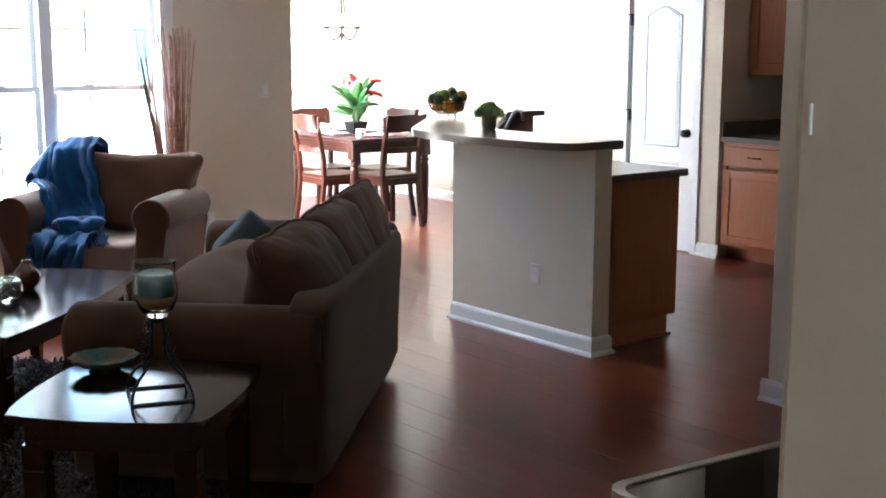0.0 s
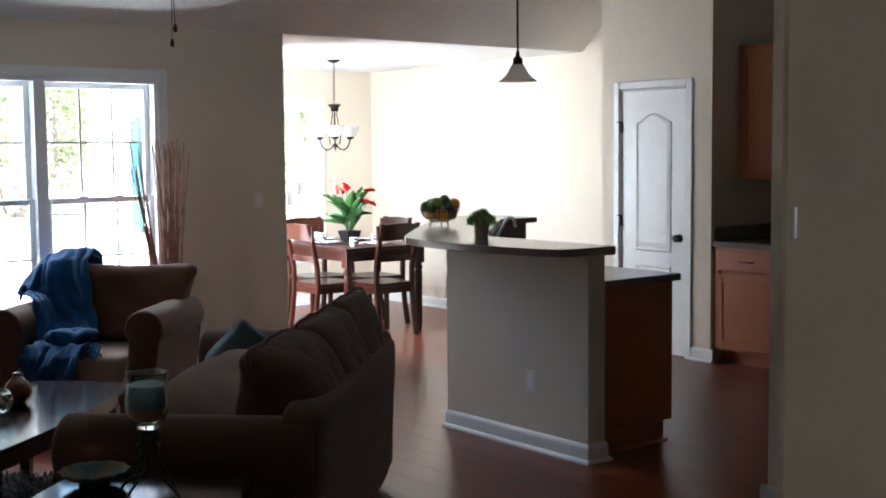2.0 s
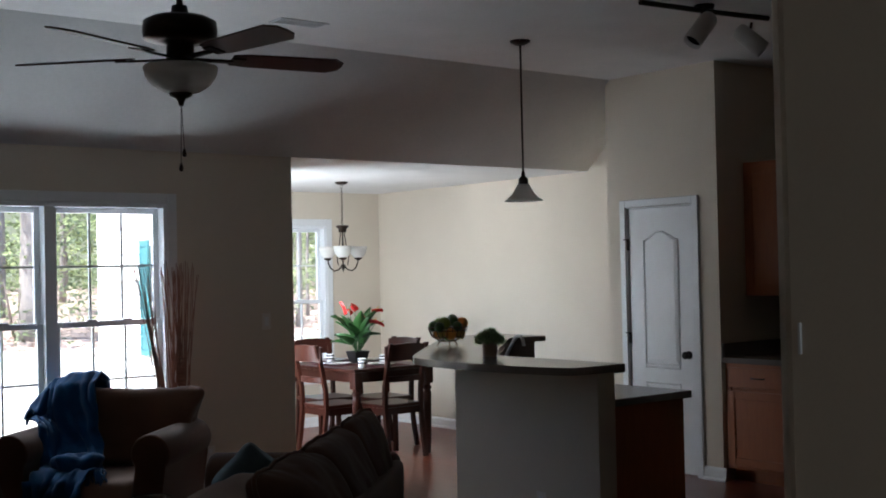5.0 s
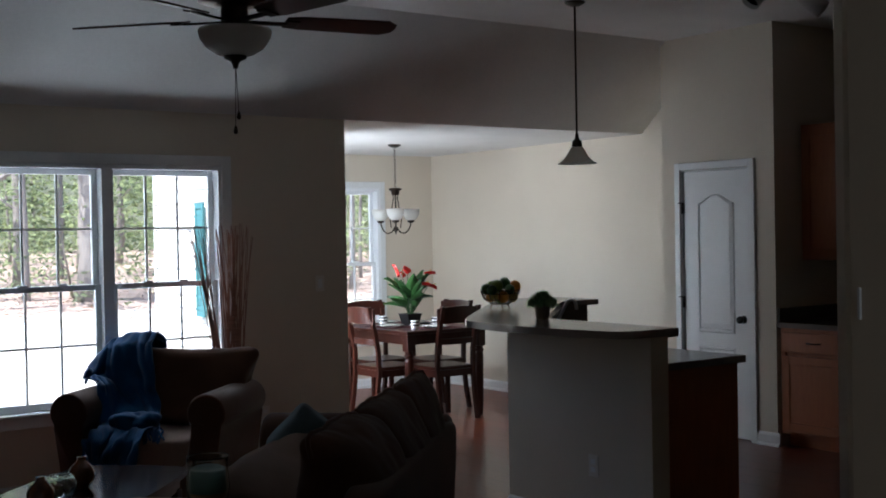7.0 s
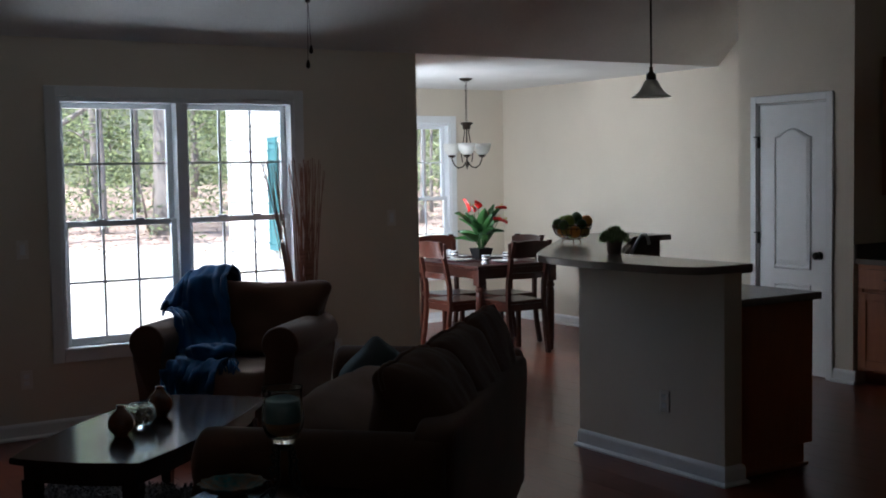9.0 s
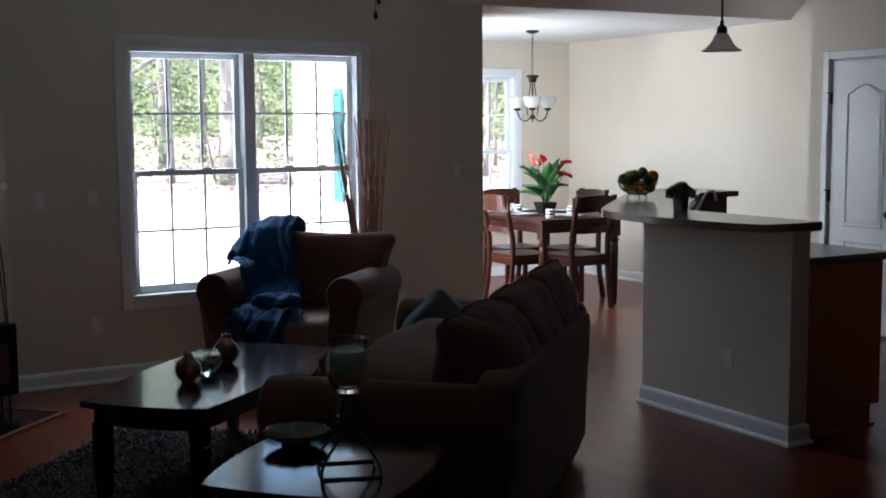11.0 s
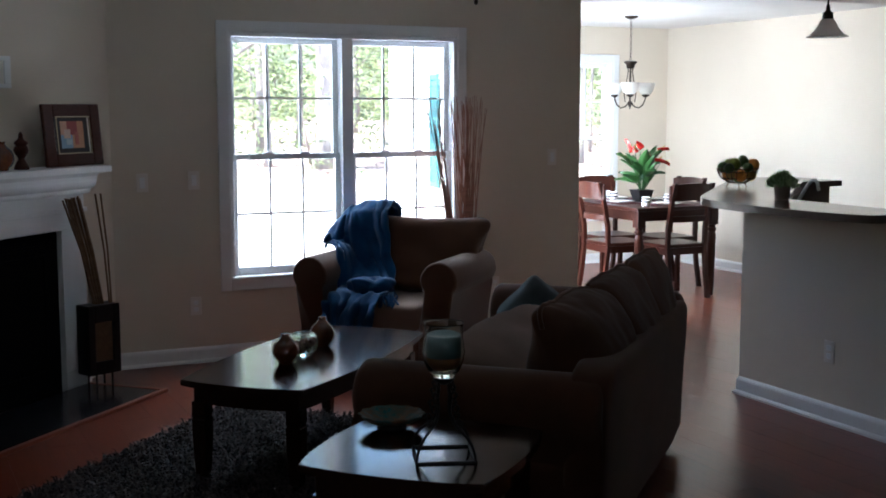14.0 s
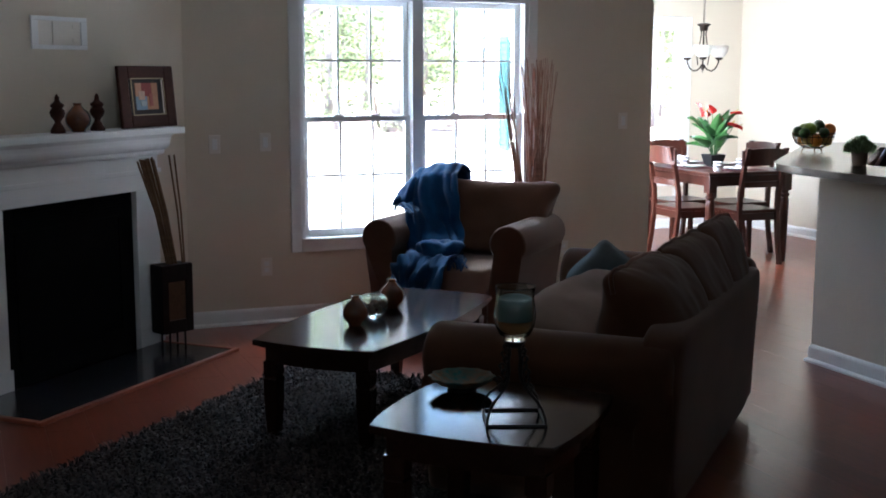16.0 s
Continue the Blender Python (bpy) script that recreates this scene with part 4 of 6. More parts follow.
def hurricane(m):
    t = thing("candle_holder", m, "black scrolled iron stand with a glass hurricane candle", "candle holder")
    b = 0.092
    part("base_frame", boxes((-b, -b, 0.0, b, -b + 0.008, 0.007), (-b, b - 0.008, 0.0, b, b, 0.007), (-b, -b + 0.008, 0.0, -b + 0.008, b - 0.008, 0.007), (b - 0.008, -b + 0.008, 0.0, b, b - 0.008, 0.007)), BLACK, t)
    for k in range(4):
        a = radians(90 * k + 45)
        c, s = math.cos(a), math.sin(a)
        pts = [(c * r, s * r, z) for r, z in ((0.124, 0.005), (0.121, 0.024), (0.110, 0.048), (0.090, 0.070), (0.064, 0.088), (0.042, 0.104), (0.029, 0.124), (0.024, 0.150), (0.028, 0.180), (0.022, 0.210), (0.024, 0.241))]
        leg = part("leg", tube(pts, 0.0045, 8), BLACK, t, "curved iron leg", True)
        for z, rr, o in ((0.105, 0.016, 0.060), (0.150, 0.015, 0.046), (0.190, 0.013, 0.040), (0.215, 0.010, 0.036)):
            curl = [(c * (o + rr * math.cos(q) * (1 - q / 14)), s * (o + rr * math.cos(q) * (1 - q / 14)), z + rr * math.sin(q) * (1 - q / 14)) for q in [i * 0.5 for i in range(15)]]
            part("curl", tube(curl, 0.0032, 6), BLACK, leg, "", True)
    part("cup", lathe([(0.0, 0.222), (0.02, 0.222), (0.032, 0.236), (0.036, 0.243), (0.0, 0.243)], 24), BLACK, t, "", True)
    part("hurricane_glass", lathe([(0.0, 0.244), (0.036, 0.244), (0.033, 0.250), (0.048, 0.262), (0.060, 0.29), (0.064, 0.32), (0.060, 0.35), (0.057, 0.375), (0.060, 0.405), (0.0615, 0.408), (0.0585, 0.404), (0.0545, 0.375), (0.0575, 0.35), (0.0615, 0.32), (0.0575, 0.291), (0.046, 0.266), (0.0, 0.256)], 36), CLEAR, t, "clear glass hurricane shade", True)
    part("candle", lathe([(0.0, 0.305), (0.0525, 0.305), (0.052, 0.345), (0.051, 0.371), (0.045, 0.368), (0.0, 0.362)], 32), material("teal_wax", (0.16, 0.30, 0.33), 0.4, second=(0.11, 0.22, 0.25), scale=5, fine=30), t, "teal wax candle", True)
    part("wax_base", lathe([(0.0, 0.268), (0.042, 0.268), (0.049, 0.285), (0.0525, 0.3045), (0.0, 0.3045)], 32), material("amber_wax", (0.42, 0.22, 0.10), 0.4, second=(0.30, 0.16, 0.08), scale=8), t, "amber lower layer of wax", True)
    return t


hurricane(pose(1.524, 3.206, 0.56, 0, 0, -20))
TEAL_GLAZE = material("teal_glaze", (0.012, 0.12, 0.12), 0.6, second=(0.20, 0.085, 0.03), scale=14, fine=60, amount=0.6)
TEAL_GLAZE.node_tree.nodes["Principled BSDF"].inputs["Specular IOR Level"].default_value = 0.12
pl = thing("decorative_plate", pose(*diag(3.59, -1.46), 0.56), "scalloped teal and brown glazed shallow dish", "plate")
bm = bmesh.new()
_rings = []
for r, z in ((0.0, 0.012), (0.04, 0.012), (0.07, 0.022), (0.098, 0.040), (0.108, 0.047), (0.106, 0.050), (0.095, 0.043), (0.068, 0.028), (0.04, 0.018), (0.0, 0.017)):
    ring = []
    for k in range(48):
        a = 2 * math.pi * k / 48
        q = r * (1 + (0.05 * math.sin(a * 12) if r > 0.06 else 0))
        ring.append(bm.verts.new((q * math.cos(a), q * math.sin(a), z)))
    _rings.append(ring)
for p, q in zip(_rings, _rings[1:]):
    for k in range(48):
        bm.faces.new((p[k], p[(k + 1) % 48], q[(k + 1) % 48], q[k]))
bmesh.ops.remove_doubles(bm, verts=bm.verts, dist=1e-5)
part("dish", bm, TEAL_GLAZE, pl, "", True)
part("foot", lathe([(0.045, 0.0), (0.05, 0.0), (0.044, 0.0125), (0.0, 0.0125), (0.0, 0.004), (0.04, 0.004)], 24), BLACK, pl, "", True)

# shag rug: a backing and thick yarn tufts
rug = thing("shag_rug", pose(*diag(4.36, -2.22), 0, 0, 0, 45), "dark brown and grey shag rug under the coffee table", "rug")
RW, RD = 2.45, 2.05
part("backing", boxes((-RW / 2, -RD / 2, 0.0, RW / 2, RD / 2, 0.012), bevel=0.003), material("rug_backing", (0.020, 0.014, 0.012), 0.95), rug)
rnd = random.Random(21)
verts, faces = [], []
for i in range(26000):
    x, y = (rnd.random() - 0.5) * RW, (rnd.random() - 0.5) * RD
    a, l = rnd.random() * 6.283, 0.020 + 0.022 * rnd.random()
    dx, dy = math.cos(a), math.sin(a)
    w = 0.0035 + 0.003 * rnd.random()
    ox, oy = dx * l * 0.8, dy * l * 0.8
    b = len(verts)
    verts += [(x - dy * w, y + dx * w, 0.010), (x + dy * w, y - dx * w, 0.010), (x + ox * 0.5 + dy * w, y + oy * 0.5 - dx * w, 0.012 + l * 0.75), (x + ox * 0.5 - dy * w, y + oy * 0.5 + dx * w, 0.012 + l * 0.75), (x + ox + dy * w * 0.5, y + oy - dx * w * 0.5, 0.012 + l * 0.8), (x + ox - dy * w * 0.5, y + oy + dx * w * 0.5, 0.012 + l * 0.8)]
    faces += [(b, b + 1, b + 2, b + 3), (b + 3, b + 2, b + 4, b + 5)]
me = bpy.data.meshes.new("shag")
me.from_pydata(verts, [], faces)
me.materials.append(material("shag_yarn", (0.062, 0.044, 0.042), 0.95, second=(0.005, 0.0035, 0.0035), per_island=1.3, amount=1.0))
pile = tagged(new("shag", me), kind="stuff")
pile.parent = rug

# ---- fireplace ----
fp = thing("fireplace", pose(*diag(5.08, -4.378), 0, 0, 0, 45), "white painted fireplace surround with a black firebox", "fireplace")
# local x runs along the front, -y out into the room
part("leg", boxes((0.525, -0.09, 0, 0.735, 0.0, 0.925), (0.515, -0.10, 0.0, 0.745, -0.0905, 0.12), bevel=0.003), TRIM, fp)
part("leg", boxes((-0.765, -0.09, 0, -0.525, 0.0, 0.925), (-0.775, -0.10, 0.0, -0.515, -0.0905, 0.12), bevel=0.003), TRIM, fp)
part("frieze", boxes((-0.765, -0.09, 0.9255, 0.735, 0.0, 1.13), (-0.78, -0.103, 1.02, 0.75, -0.0905, 1.045), bevel=0.003), TRIM, fp)


def cove():
    prof = [(0.0, 1.131), (-0.10, 1.131), (-0.105, 1.15)] + [(-0.115 - 0.055 * math.sin(radians(a)), 1.15 + 0.055 - 0.055 * math.cos(radians(a))) for a in range(0, 91, 15)] + [(-0.175, 1.225), (-0.19, 1.245), (0.0, 1.245)]
    bm = bmesh.new()
    a = [bm.verts.new((-0.76 + y * 0.12, y, z)) for y, z in prof]
    b = [bm.verts.new((0.735 - y * 0.12, y, z)) for y, z in prof]
    n = len(prof)
    for i in range(n - 1):
        bm.faces.new((a[i], b[i], b[i + 1], a[i + 1]))
    bm.faces.new(a), bm.faces.new(b[::-1])
    return bm


part("cornice", cove(), TRIM, fp, "curved crown moulding")
part("roll_moulding", tube([(-0.785, -0.104, 1.145), (0.755, -0.104, 1.145)], 0.023, 14), TRIM, fp, "", True)
part("mantel_shelf", boxes((-0.90, -0.235, 1.2455, 0.815, 0.0, 1.285), bevel=0.006), TRIM, fp, "white mantel shelf")
part("firebox", boxes((-0.525, -0.055, 0.0, 0.525, -0.002, 0.925)), MATT_BLACK, fp, "matt black firebox face")
part("fire_opening", boxes((-0.42, -0.062, 0.13, -0.40, -0.0555, 0.80), (0.40, -0.062, 0.13, 0.42, -0.0555, 0.80), (-0.40, -0.062, 0.78, 0.40, -0.0555, 0.80), (-0.40, -0.062, 0.13, 0.40, -0.0555, 0.15)), MATT_BLACK, fp)
for i in range(5):
    part("grille_slat", boxes((-0.42, -0.064, 0.835 + i * 0.015, 0.42, -0.0555, 0.842 + i * 0.015)), MATT_BLACK, fp)
hs = thing("hearth", pose(*diag(5.08, -4.378), 0, 0, 0, 45), "low black slate hearth with a wooden edge strip", "hearth")
part("slate", boxes((-0.89, -0.592, 0.0, 0.695, -0.1005, 0.016), bevel=0.002), HEARTH, hs)
part("edge_strip", boxes((-0.925, -0.625, 0.0, 0.73, -0.593, 0.02), (-0.925, -0.5925, 0.0, -0.8905, -0.1005, 0.02), (0.6955, -0.5925, 0.0, 0.73, -0.1005, 0.02), bevel=0.004), material("reddish_strip_wood", (0.30, 0.10, 0.055), 0.35, second=(0.20, 0.06, 0.032), stretch=(1, 8, 8)), hs, "reddish wooden strip")

bx = thing("media_outlet_box", pose(*diag(5.12, -4.378), 1.80, 0, 0, 45), "white recessed cable box in the chimney wall", "wall box")
part("frame", boxes((-0.215, -0.012, 0.062, 0.215, 0.0, 0.085), (-0.215, -0.012, -0.085, 0.215, 0.0, -0.062), (-0.215, -0.012, -0.062, -0.165, 0.0, 0.062), (0.165, -0.012, -0.062, 0.215, 0.0, 0.062), bevel=0.003), TRIM, bx)
part("back_plate", boxes((-0.165, -0.004, -0.062, 0.165, -0.001, 0.062)), PLATE, bx)
part("divider", boxes((-0.055, -0.010, -0.062, -0.045, -0.0045, 0.062), bevel=0.001), PLATE, bx)
for z in (-0.035, 0.035):
    part("socket", boxes((0.10, -0.009, z - 0.012, 0.14, -0.0045, z + 0.012), bevel=0.003), PLATE, bx)

# mantel ornaments
pf = thing("picture_frame", pose(*diag(5.67, -4.235), 1.287, -5, 0, 45), "dark wood framed abstract print leaning on the mantel", "picture")
FW, FH = 0.50, 0.345
FRAME = material("dark_red_frame_wood", (0.066, 0.021, 0.012), 0.6, second=(0.038, 0.012, 0.008), stretch=(3, 3, 10))
FRAME.node_tree.nodes["Principled BSDF"].inputs["Specular IOR Level"].default_value = 0.15
part("frame", boxes((-FW / 2, -0.022, 0, -FW / 2 + 0.085, 0.0, FH), (FW / 2 - 0.085, -0.022, 0, FW / 2, 0.0, FH), (-FW / 2 + 0.085, -0.022, FH - 0.075, FW / 2 - 0.085, 0.0, FH), (-FW / 2 + 0.085, -0.022, 0, FW / 2 - 0.085, 0.0, 0.075), bevel=0.006), FRAME, pf)
part("fillet", boxes((-0.15, -0.024, 0.068, -0.144, -0.0225, 0.277), (0.144, -0.024, 0.068, 0.15, -0.0225, 0.277), (-0.144, -0.024, 0.271, 0.144, -0.0225, 0.277), (-0.144, -0.024, 0.068, 0.144, -0.0225, 0.074)), material("pale_gilt", (0.45, 0.36, 0.22), 0.35, metal=0.6), pf, "thin pale gilt line")
part("mat", boxes((-0.145, -0.008, 0.07, 0.145, -0.004, 0.275)), material("black_mat", (0.03, 0.022, 0.02), 0.8), pf)
ART = [(-0.10, 0.10, 0.0, 0.175, (0.22, 0.33, 0.45)), (0.0, 0.10, 0.10, 0.175, (0.50, 0.22, 0.10)), (-0.10, 0.175, -0.045, 0.25, (0.55, 0.28, 0.17)), (-0.045, 0.175, 0.045, 0.25, (0.28, 0.04, 0.03)), (0.045, 0.175, 0.10, 0.25, (0.48, 0.20, 0.09)), (-0.075, 0.155, -0.02, 0.205, (0.60, 0.40, 0.30)), (0.02, 0.12, 0.05, 0.19, (0.42, 0.10, 0.06)), (-0.06, 0.12, -0.01, 0.15, (0.40, 0.46, 0.50))]
for i, (x0, z0, x1, z1, col) in enumerate(ART):
    part("print_patch", boxes((x0, -0.0095 - 0.0006 * i, z0, x1, -0.0082, z1)), material("print_ink", col, 0.5, scale=25), pf)


def finial(m):
    t = thing("finial", m, "dark brown turned wooden finial ornament", "ornament", "mantel finials")
    part("body", lathe([(0.0, 0.0), (0.038, 0.0), (0.038, 0.014), (0.030, 0.030), (0.022, 0.044), (0.015, 0.056), (0.020, 0.066), (0.034, 0.084), (0.040, 0.104), (0.034, 0.120), (0.026, 0.128), (0.036, 0.136), (0.034, 0.146), (0.018, 0.158), (0.011, 0.172), (0.013, 0.180), (0.007, 0.192), (0.0, 0.203)], 28), FRAME, t, "", True)
    return t


finial(pose(*diag(4.935, -4.25), 1.2865))
finial(pose(*diag(5.247, -4.25), 1.2865))
round_vase(pose(*diag(5.09, -4.25), 1.2865), 0.066)

# iron holder with long reeds on the hearth
rh = thing("reed_holder", pose(*diag(5.725, -4.15), 0.0, 0, 0, 45 - 20), "black framed floor holder with tall dried reeds", "floor vase")
part("box", boxes((-0.105, -0.06, 0.10, -0.06, 0.06, 0.50), (0.06, -0.06, 0.10, 0.105, 0.06, 0.50), (-0.06, -0.06, 0.40, 0.06, 0.06, 0.50), (-0.06, -0.06, 0.10, 0.06, 0.06, 0.175), bevel=0.004), BLACK, rh, "black metal frame")
part("panel", boxes((-0.06, -0.045, 0.175, 0.06, 0.05, 0.40)), material("amber_panel", (0.12, 0.07, 0.035), 0.5, second=(0.06, 0.035, 0.02), scale=20), rh, "woven amber panel")
for x in (-0.05, 0.055):
    for y in (-0.04, 0.04):
        part("leg", tube([(x, y, 0.016), (x, y, 0.101)], 0.006, 8), BLACK, rh)
REED = material("dried_reed", (0.20, 0.12, 0.055), 0.7, second=(0.10, 0.055, 0.028), stretch=(1, 1, 6))
rnd = random.Random(31)
for i in range(14):
    if i < 12:
        x0, top, z1 = -0.02 + 0.0055 * i, -0.155 + 0.0085 * i + (-0.03 if i == 0 else 0.0), 1.10 + 0.02 * rnd.random()
    else:
        x0, top, z1 = 0.07 + 0.012 * (i - 12), 0.03 + 0.035 * (i - 12), 1.125
    y0 = (rnd.random() - 0.5) * 0.06
    part("reed", tube([(x0, y0, 0.46), ((x0 + top) / 2 + 0.006, y0 + 0.02, 0.80), (top, y0 + 0.05, z1)], 0.0055, 6), REED, rh)

# bare branches in a vase behind the armchair
bv = thing("branch_vase", pose(3.56, 7.22, 0), "tall dark vase of bare brown branches by the window", "floor vase")
part("vase", lathe([(0.0, 0.0), (0.09, 0.0), (0.12, 0.15), (0.11, 0.35), (0.105, 0.52), (0.10, 0.58), (0.11, 0.62), (0.10, 0.61), (0.09, 0.56), (0.0, 0.50)], 28), AMBER, bv, "", True)
TWIG = material("bare_twig", (0.36, 0.19, 0.14), 0.75, second=(0.17, 0.085, 0.06), stretch=(1, 1, 8))
for i in range(60):
    g = -1 if i < 20 else 1
    top = (-0.17 - 0.13 * rnd.random() if g < 0 else -0.12 + 0.27 * rnd.random(), -0.05 + 0.10 * rnd.random(), 1.60 + 0.10 * rnd.random())
    b0 = (-0.025 + (0.07 if g < 0 else 0.14) * (rnd.random() - 0.5) + 0.035 * g, 0.03 * (rnd.random() - 0.5), 0.55)
    mid = tuple(b0[k] + (top[k] - b0[k]) * 0.5 + (0.02 * (rnd.random() - 0.5) if k < 2 else 0) for k in range(3))
    part("branch", tube([b0, mid, top], 0.003, 5, taper=[0.0042, 0.0034, 0.0020]), TWIG, bv)


def ceiling_fan(m):
    """Hung from the flat ceiling; origin at the ceiling."""
    t = thing("ceiling_fan", m, "dark bronze ceiling fan with wooden blades and glass bowl light", "ceiling fan")
    part("canopy", lathe([(0.0, 0.0), (0.07, 0.0), (0.065, -0.03), (0.03, -0.06), (0.0, -0.06)], 28), BRONZE, t, "", True)
    part("downrod", tube([(0, 0, -0.05), (0, 0, -0.55)], 0.012, 12), BRONZE, t, "", True)
    part("motor", lathe([(0.0, -0.53), (0.028, -0.53), (0.032, -0.562), (0.10, -0.572), (0.131, -0.588), (0.135, -0.62), (0.131, -0.652), (0.09, -0.664), (0.05, -0.672), (0.05, -0.749), (0.0, -0.749)], 40), BRONZE, t, "", True)
    part("glass_bowl", lathe([(0.055, -0.748), (0.130, -0.750), (0.134, -0.757), (0.128, -0.785), (0.105, -0.818), (0.068, -0.842), (0.034, -0.849), (0.0, -0.850)], 40), FROST, t, "frosted white glass bowl", True)
    part("finial", lathe([(0.0, -0.845), (0.042, -0.846), (0.040, -0.858), (0.018, -0.868), (0.011, -0.88), (0.009, -0.893), (0.0, -0.896)], 24), BRONZE, t, "", True)
    for x, y, z in ((-0.006, -0.004, -1.10), (0.014, 0.009, -1.045)):
        ch = part("pull_chain", tube([(x * 0.3, y, -0.87), (x, y, z)], 0.0014, 5), BRONZE, t, "thin pull chain")
        part("pull_knob", lathe([(0.0, 0.0), (0.004, -0.004), (0.008, -0.020), (0.007, -0.029), (0.0, -0.034)], 12, at=(x, y, z)), BRONZE, ch)
    for k in range(5):
        r = pose(0, 0, -0.715, 0, 0, FAN_TURN + 72 * k) @ pose(0, 0, 0, -12, 0, 0)
        bl = slab([(0.19, -0.045), (0.25, -0.056), (0.585, -0.067), (0.625, -0.036), (0.630, 0.0), (0.625, 0.036), (0.585, 0.067), (0.25, 0.056), (0.19, 0.045)], -0.003, 0.004, 0.002, 1)
        b = part("blade", bl, CHERRY, t, "dark wood blade", False, r)
        part("blade_iron", boxes((0.045, -0.013, -0.012, 0.20, 0.013, -0.0035), (0.19, -0.034, -0.010, 0.24, 0.034, -0.0035), bevel=0.003), BRONZE, b, "", False)
    return t


FAN_TURN = -11.5
ceiling_fan(pose(2.016, 3.968, CEIL))

# ---- dining nook ----
def pendant(m):
    t = thing("pendant_lamp", m, "bronze rod pendant lamp with a white glass bell shade", "pendant lamp")
    part("canopy", lathe([(0.0, 0.0), (0.068, 0.0), (0.066, -0.012), (0.03, -0.03), (0.0, -0.032)], 28), BRONZE, t, "", True)
    part("rod", tube([(0, 0, -0.03), (0, 0, -0.90)], 0.007, 10), BRONZE, t, "", True)
    part("socket", lathe([(0.0, -0.86), (0.012, -0.87), (0.014, -0.90), (0.032, -0.915), (0.034, -0.955), (0.0, -0.956)], 24), BRONZE, t, "", True)
    part("shade", lathe([(0.030, -0.950), (0.045, -0.962), (0.058, -0.99), (0.075, -1.02), (0.105, -1.048), (0.130, -1.062), (0.126, -1.064), (0.100, -1.052), (0.070, -1.024), (0.052, -0.992), (0.040, -0.966), (0.028, -0.956)], 40), FROST, t, "frosted bell-shaped glass shade", True)
    return t


pendant(pose(5.416, 5.868, CEIL))


def chandelier(m):
    t = thing("chandelier", m, "bronze chandelier with white glass bowl shades on a chain", "chandelier")
    part("canopy", lathe([(0.0, 0.0), (0.062, 0.0), (0.06, -0.012), (0.03, -0.028), (0.0, -0.03)], 28), BRONZE, t, "", True)
    for i in range(13):
        z = -0.045 - 0.028 * i
        link = [(0.009 * math.cos(a), 0, 0.018 * math.sin(a)) for a in [2 * math.pi * k / 10 for k in range(11)]]
        part("chain_link", tube(link, 0.0022, 5), BRONZE, t, "", True, pose(0, 0, z, 0, 0, 90 * (i % 2)))
    part("hub", lathe([(0.0, -0.405), (0.035, -0.405), (0.062, -0.412), (0.060, -0.424), (0.040, -0.435), (0.036, -0.47), (0.0, -0.475)], 28), BRONZE, t, "", True)
    part("stem", tube([(0, 0, -0.47), (0, 0, -0.80)], 0.008, 10), BRONZE, t, "", True)
    part("lower_finial", lathe([(0.0, -0.765), (0.020, -0.775), (0.026, -0.79), (0.014, -0.81), (0.006, -0.83), (0.0, -0.85)], 20), BRONZE, t, "", True)
    for k in range(3):
        a = radians(120 * k + 236)
        c, s = math.cos(a), math.sin(a)
        pts = [(c * r, s * r, z) for r, z in ((0.012, -0.785), (0.05, -0.822), (0.095, -0.832), (0.135, -0.805), (0.160, -0.755), (0.165, -0.715))]
        arm = part("arm", tube(pts, 0.0065, 8), BRONZE, t, "curved bronze arm", True)
        part("brace", tube([(c * 0.03, s * 0.03, -0.44), (c * 0.022, s * 0.022, -0.50), (c * 0.040, s * 0.040, -0.60), (c * 0.062, s * 0.062, -0.70), (c * 0.050, s * 0.050, -0.78)], 0.0055, 6), BRONZE, t, "", True)
        at = (c * 0.165, s * 0.165, -0.715)
        part("cup", lathe([(0.0, -0.020), (0.020, -0.018), (0.036, -0.004), (0.030, 0.006), (0.0, 0.008)], 20, at=at), BRONZE, arm, "", True)
        part("bowl_shade", lathe([(0.022, 0.004), (0.048, 0.014), (0.068, 0.040), (0.080, 0.078), (0.084, 0.112), (0.080, 0.112), (0.076, 0.078), (0.064, 0.042), (0.045, 0.020), (0.0, 0.012)], 32, at=at), FROST, arm, "white glass bowl shade", True)
    return t


chandelier(pose(6.300, 9.355, LOW))

TH = 0.785
dt = thing("dining_table", pose(6.13, 8.90, 0), "dark cherry wood dining table set for four", "dining table")
part("tabletop", boxes((-0.43, -0.58, TH - 0.03, 0.43, 0.58, TH), bevel=0.006), CHERRY, dt)
part("apron", boxes((-0.37, -0.52, TH - 0.12, 0.37, -0.50, TH - 0.031), (-0.37, 0.50, TH - 0.12, 0.37, 0.52, TH - 0.031), (-0.37, -0.50, TH - 0.12, -0.35, 0.50, TH - 0.031), (0.35, -0.50, TH - 0.12, 0.37, 0.50, TH - 0.031), bevel=0.002), CHERRY, dt)
for sx in (-1, 1):
    for sy in (-1, 1):
        bm = bmesh.new()
        x, y = sx * 0.375, sy * 0.525
        box(bm, x - 0.04, y - 0.04, TH - 0.17, x + 0.04, y + 0.04, TH - 0.031, 0.004)
        lathe([(0.0, 0.0), (0.022, 0.0), (0.030, 0.10), (0.037, TH - 0.26), (0.030, TH - 0.23), (0.040, TH - 0.215), (0.040, TH - 0.20), (0.030, TH - 0.19), (0.034, TH - 0.17), (0.0, TH - 0.17)], 20, bm, (x, y, 0))
        part("leg", bm, CHERRY, dt, "turned leg")


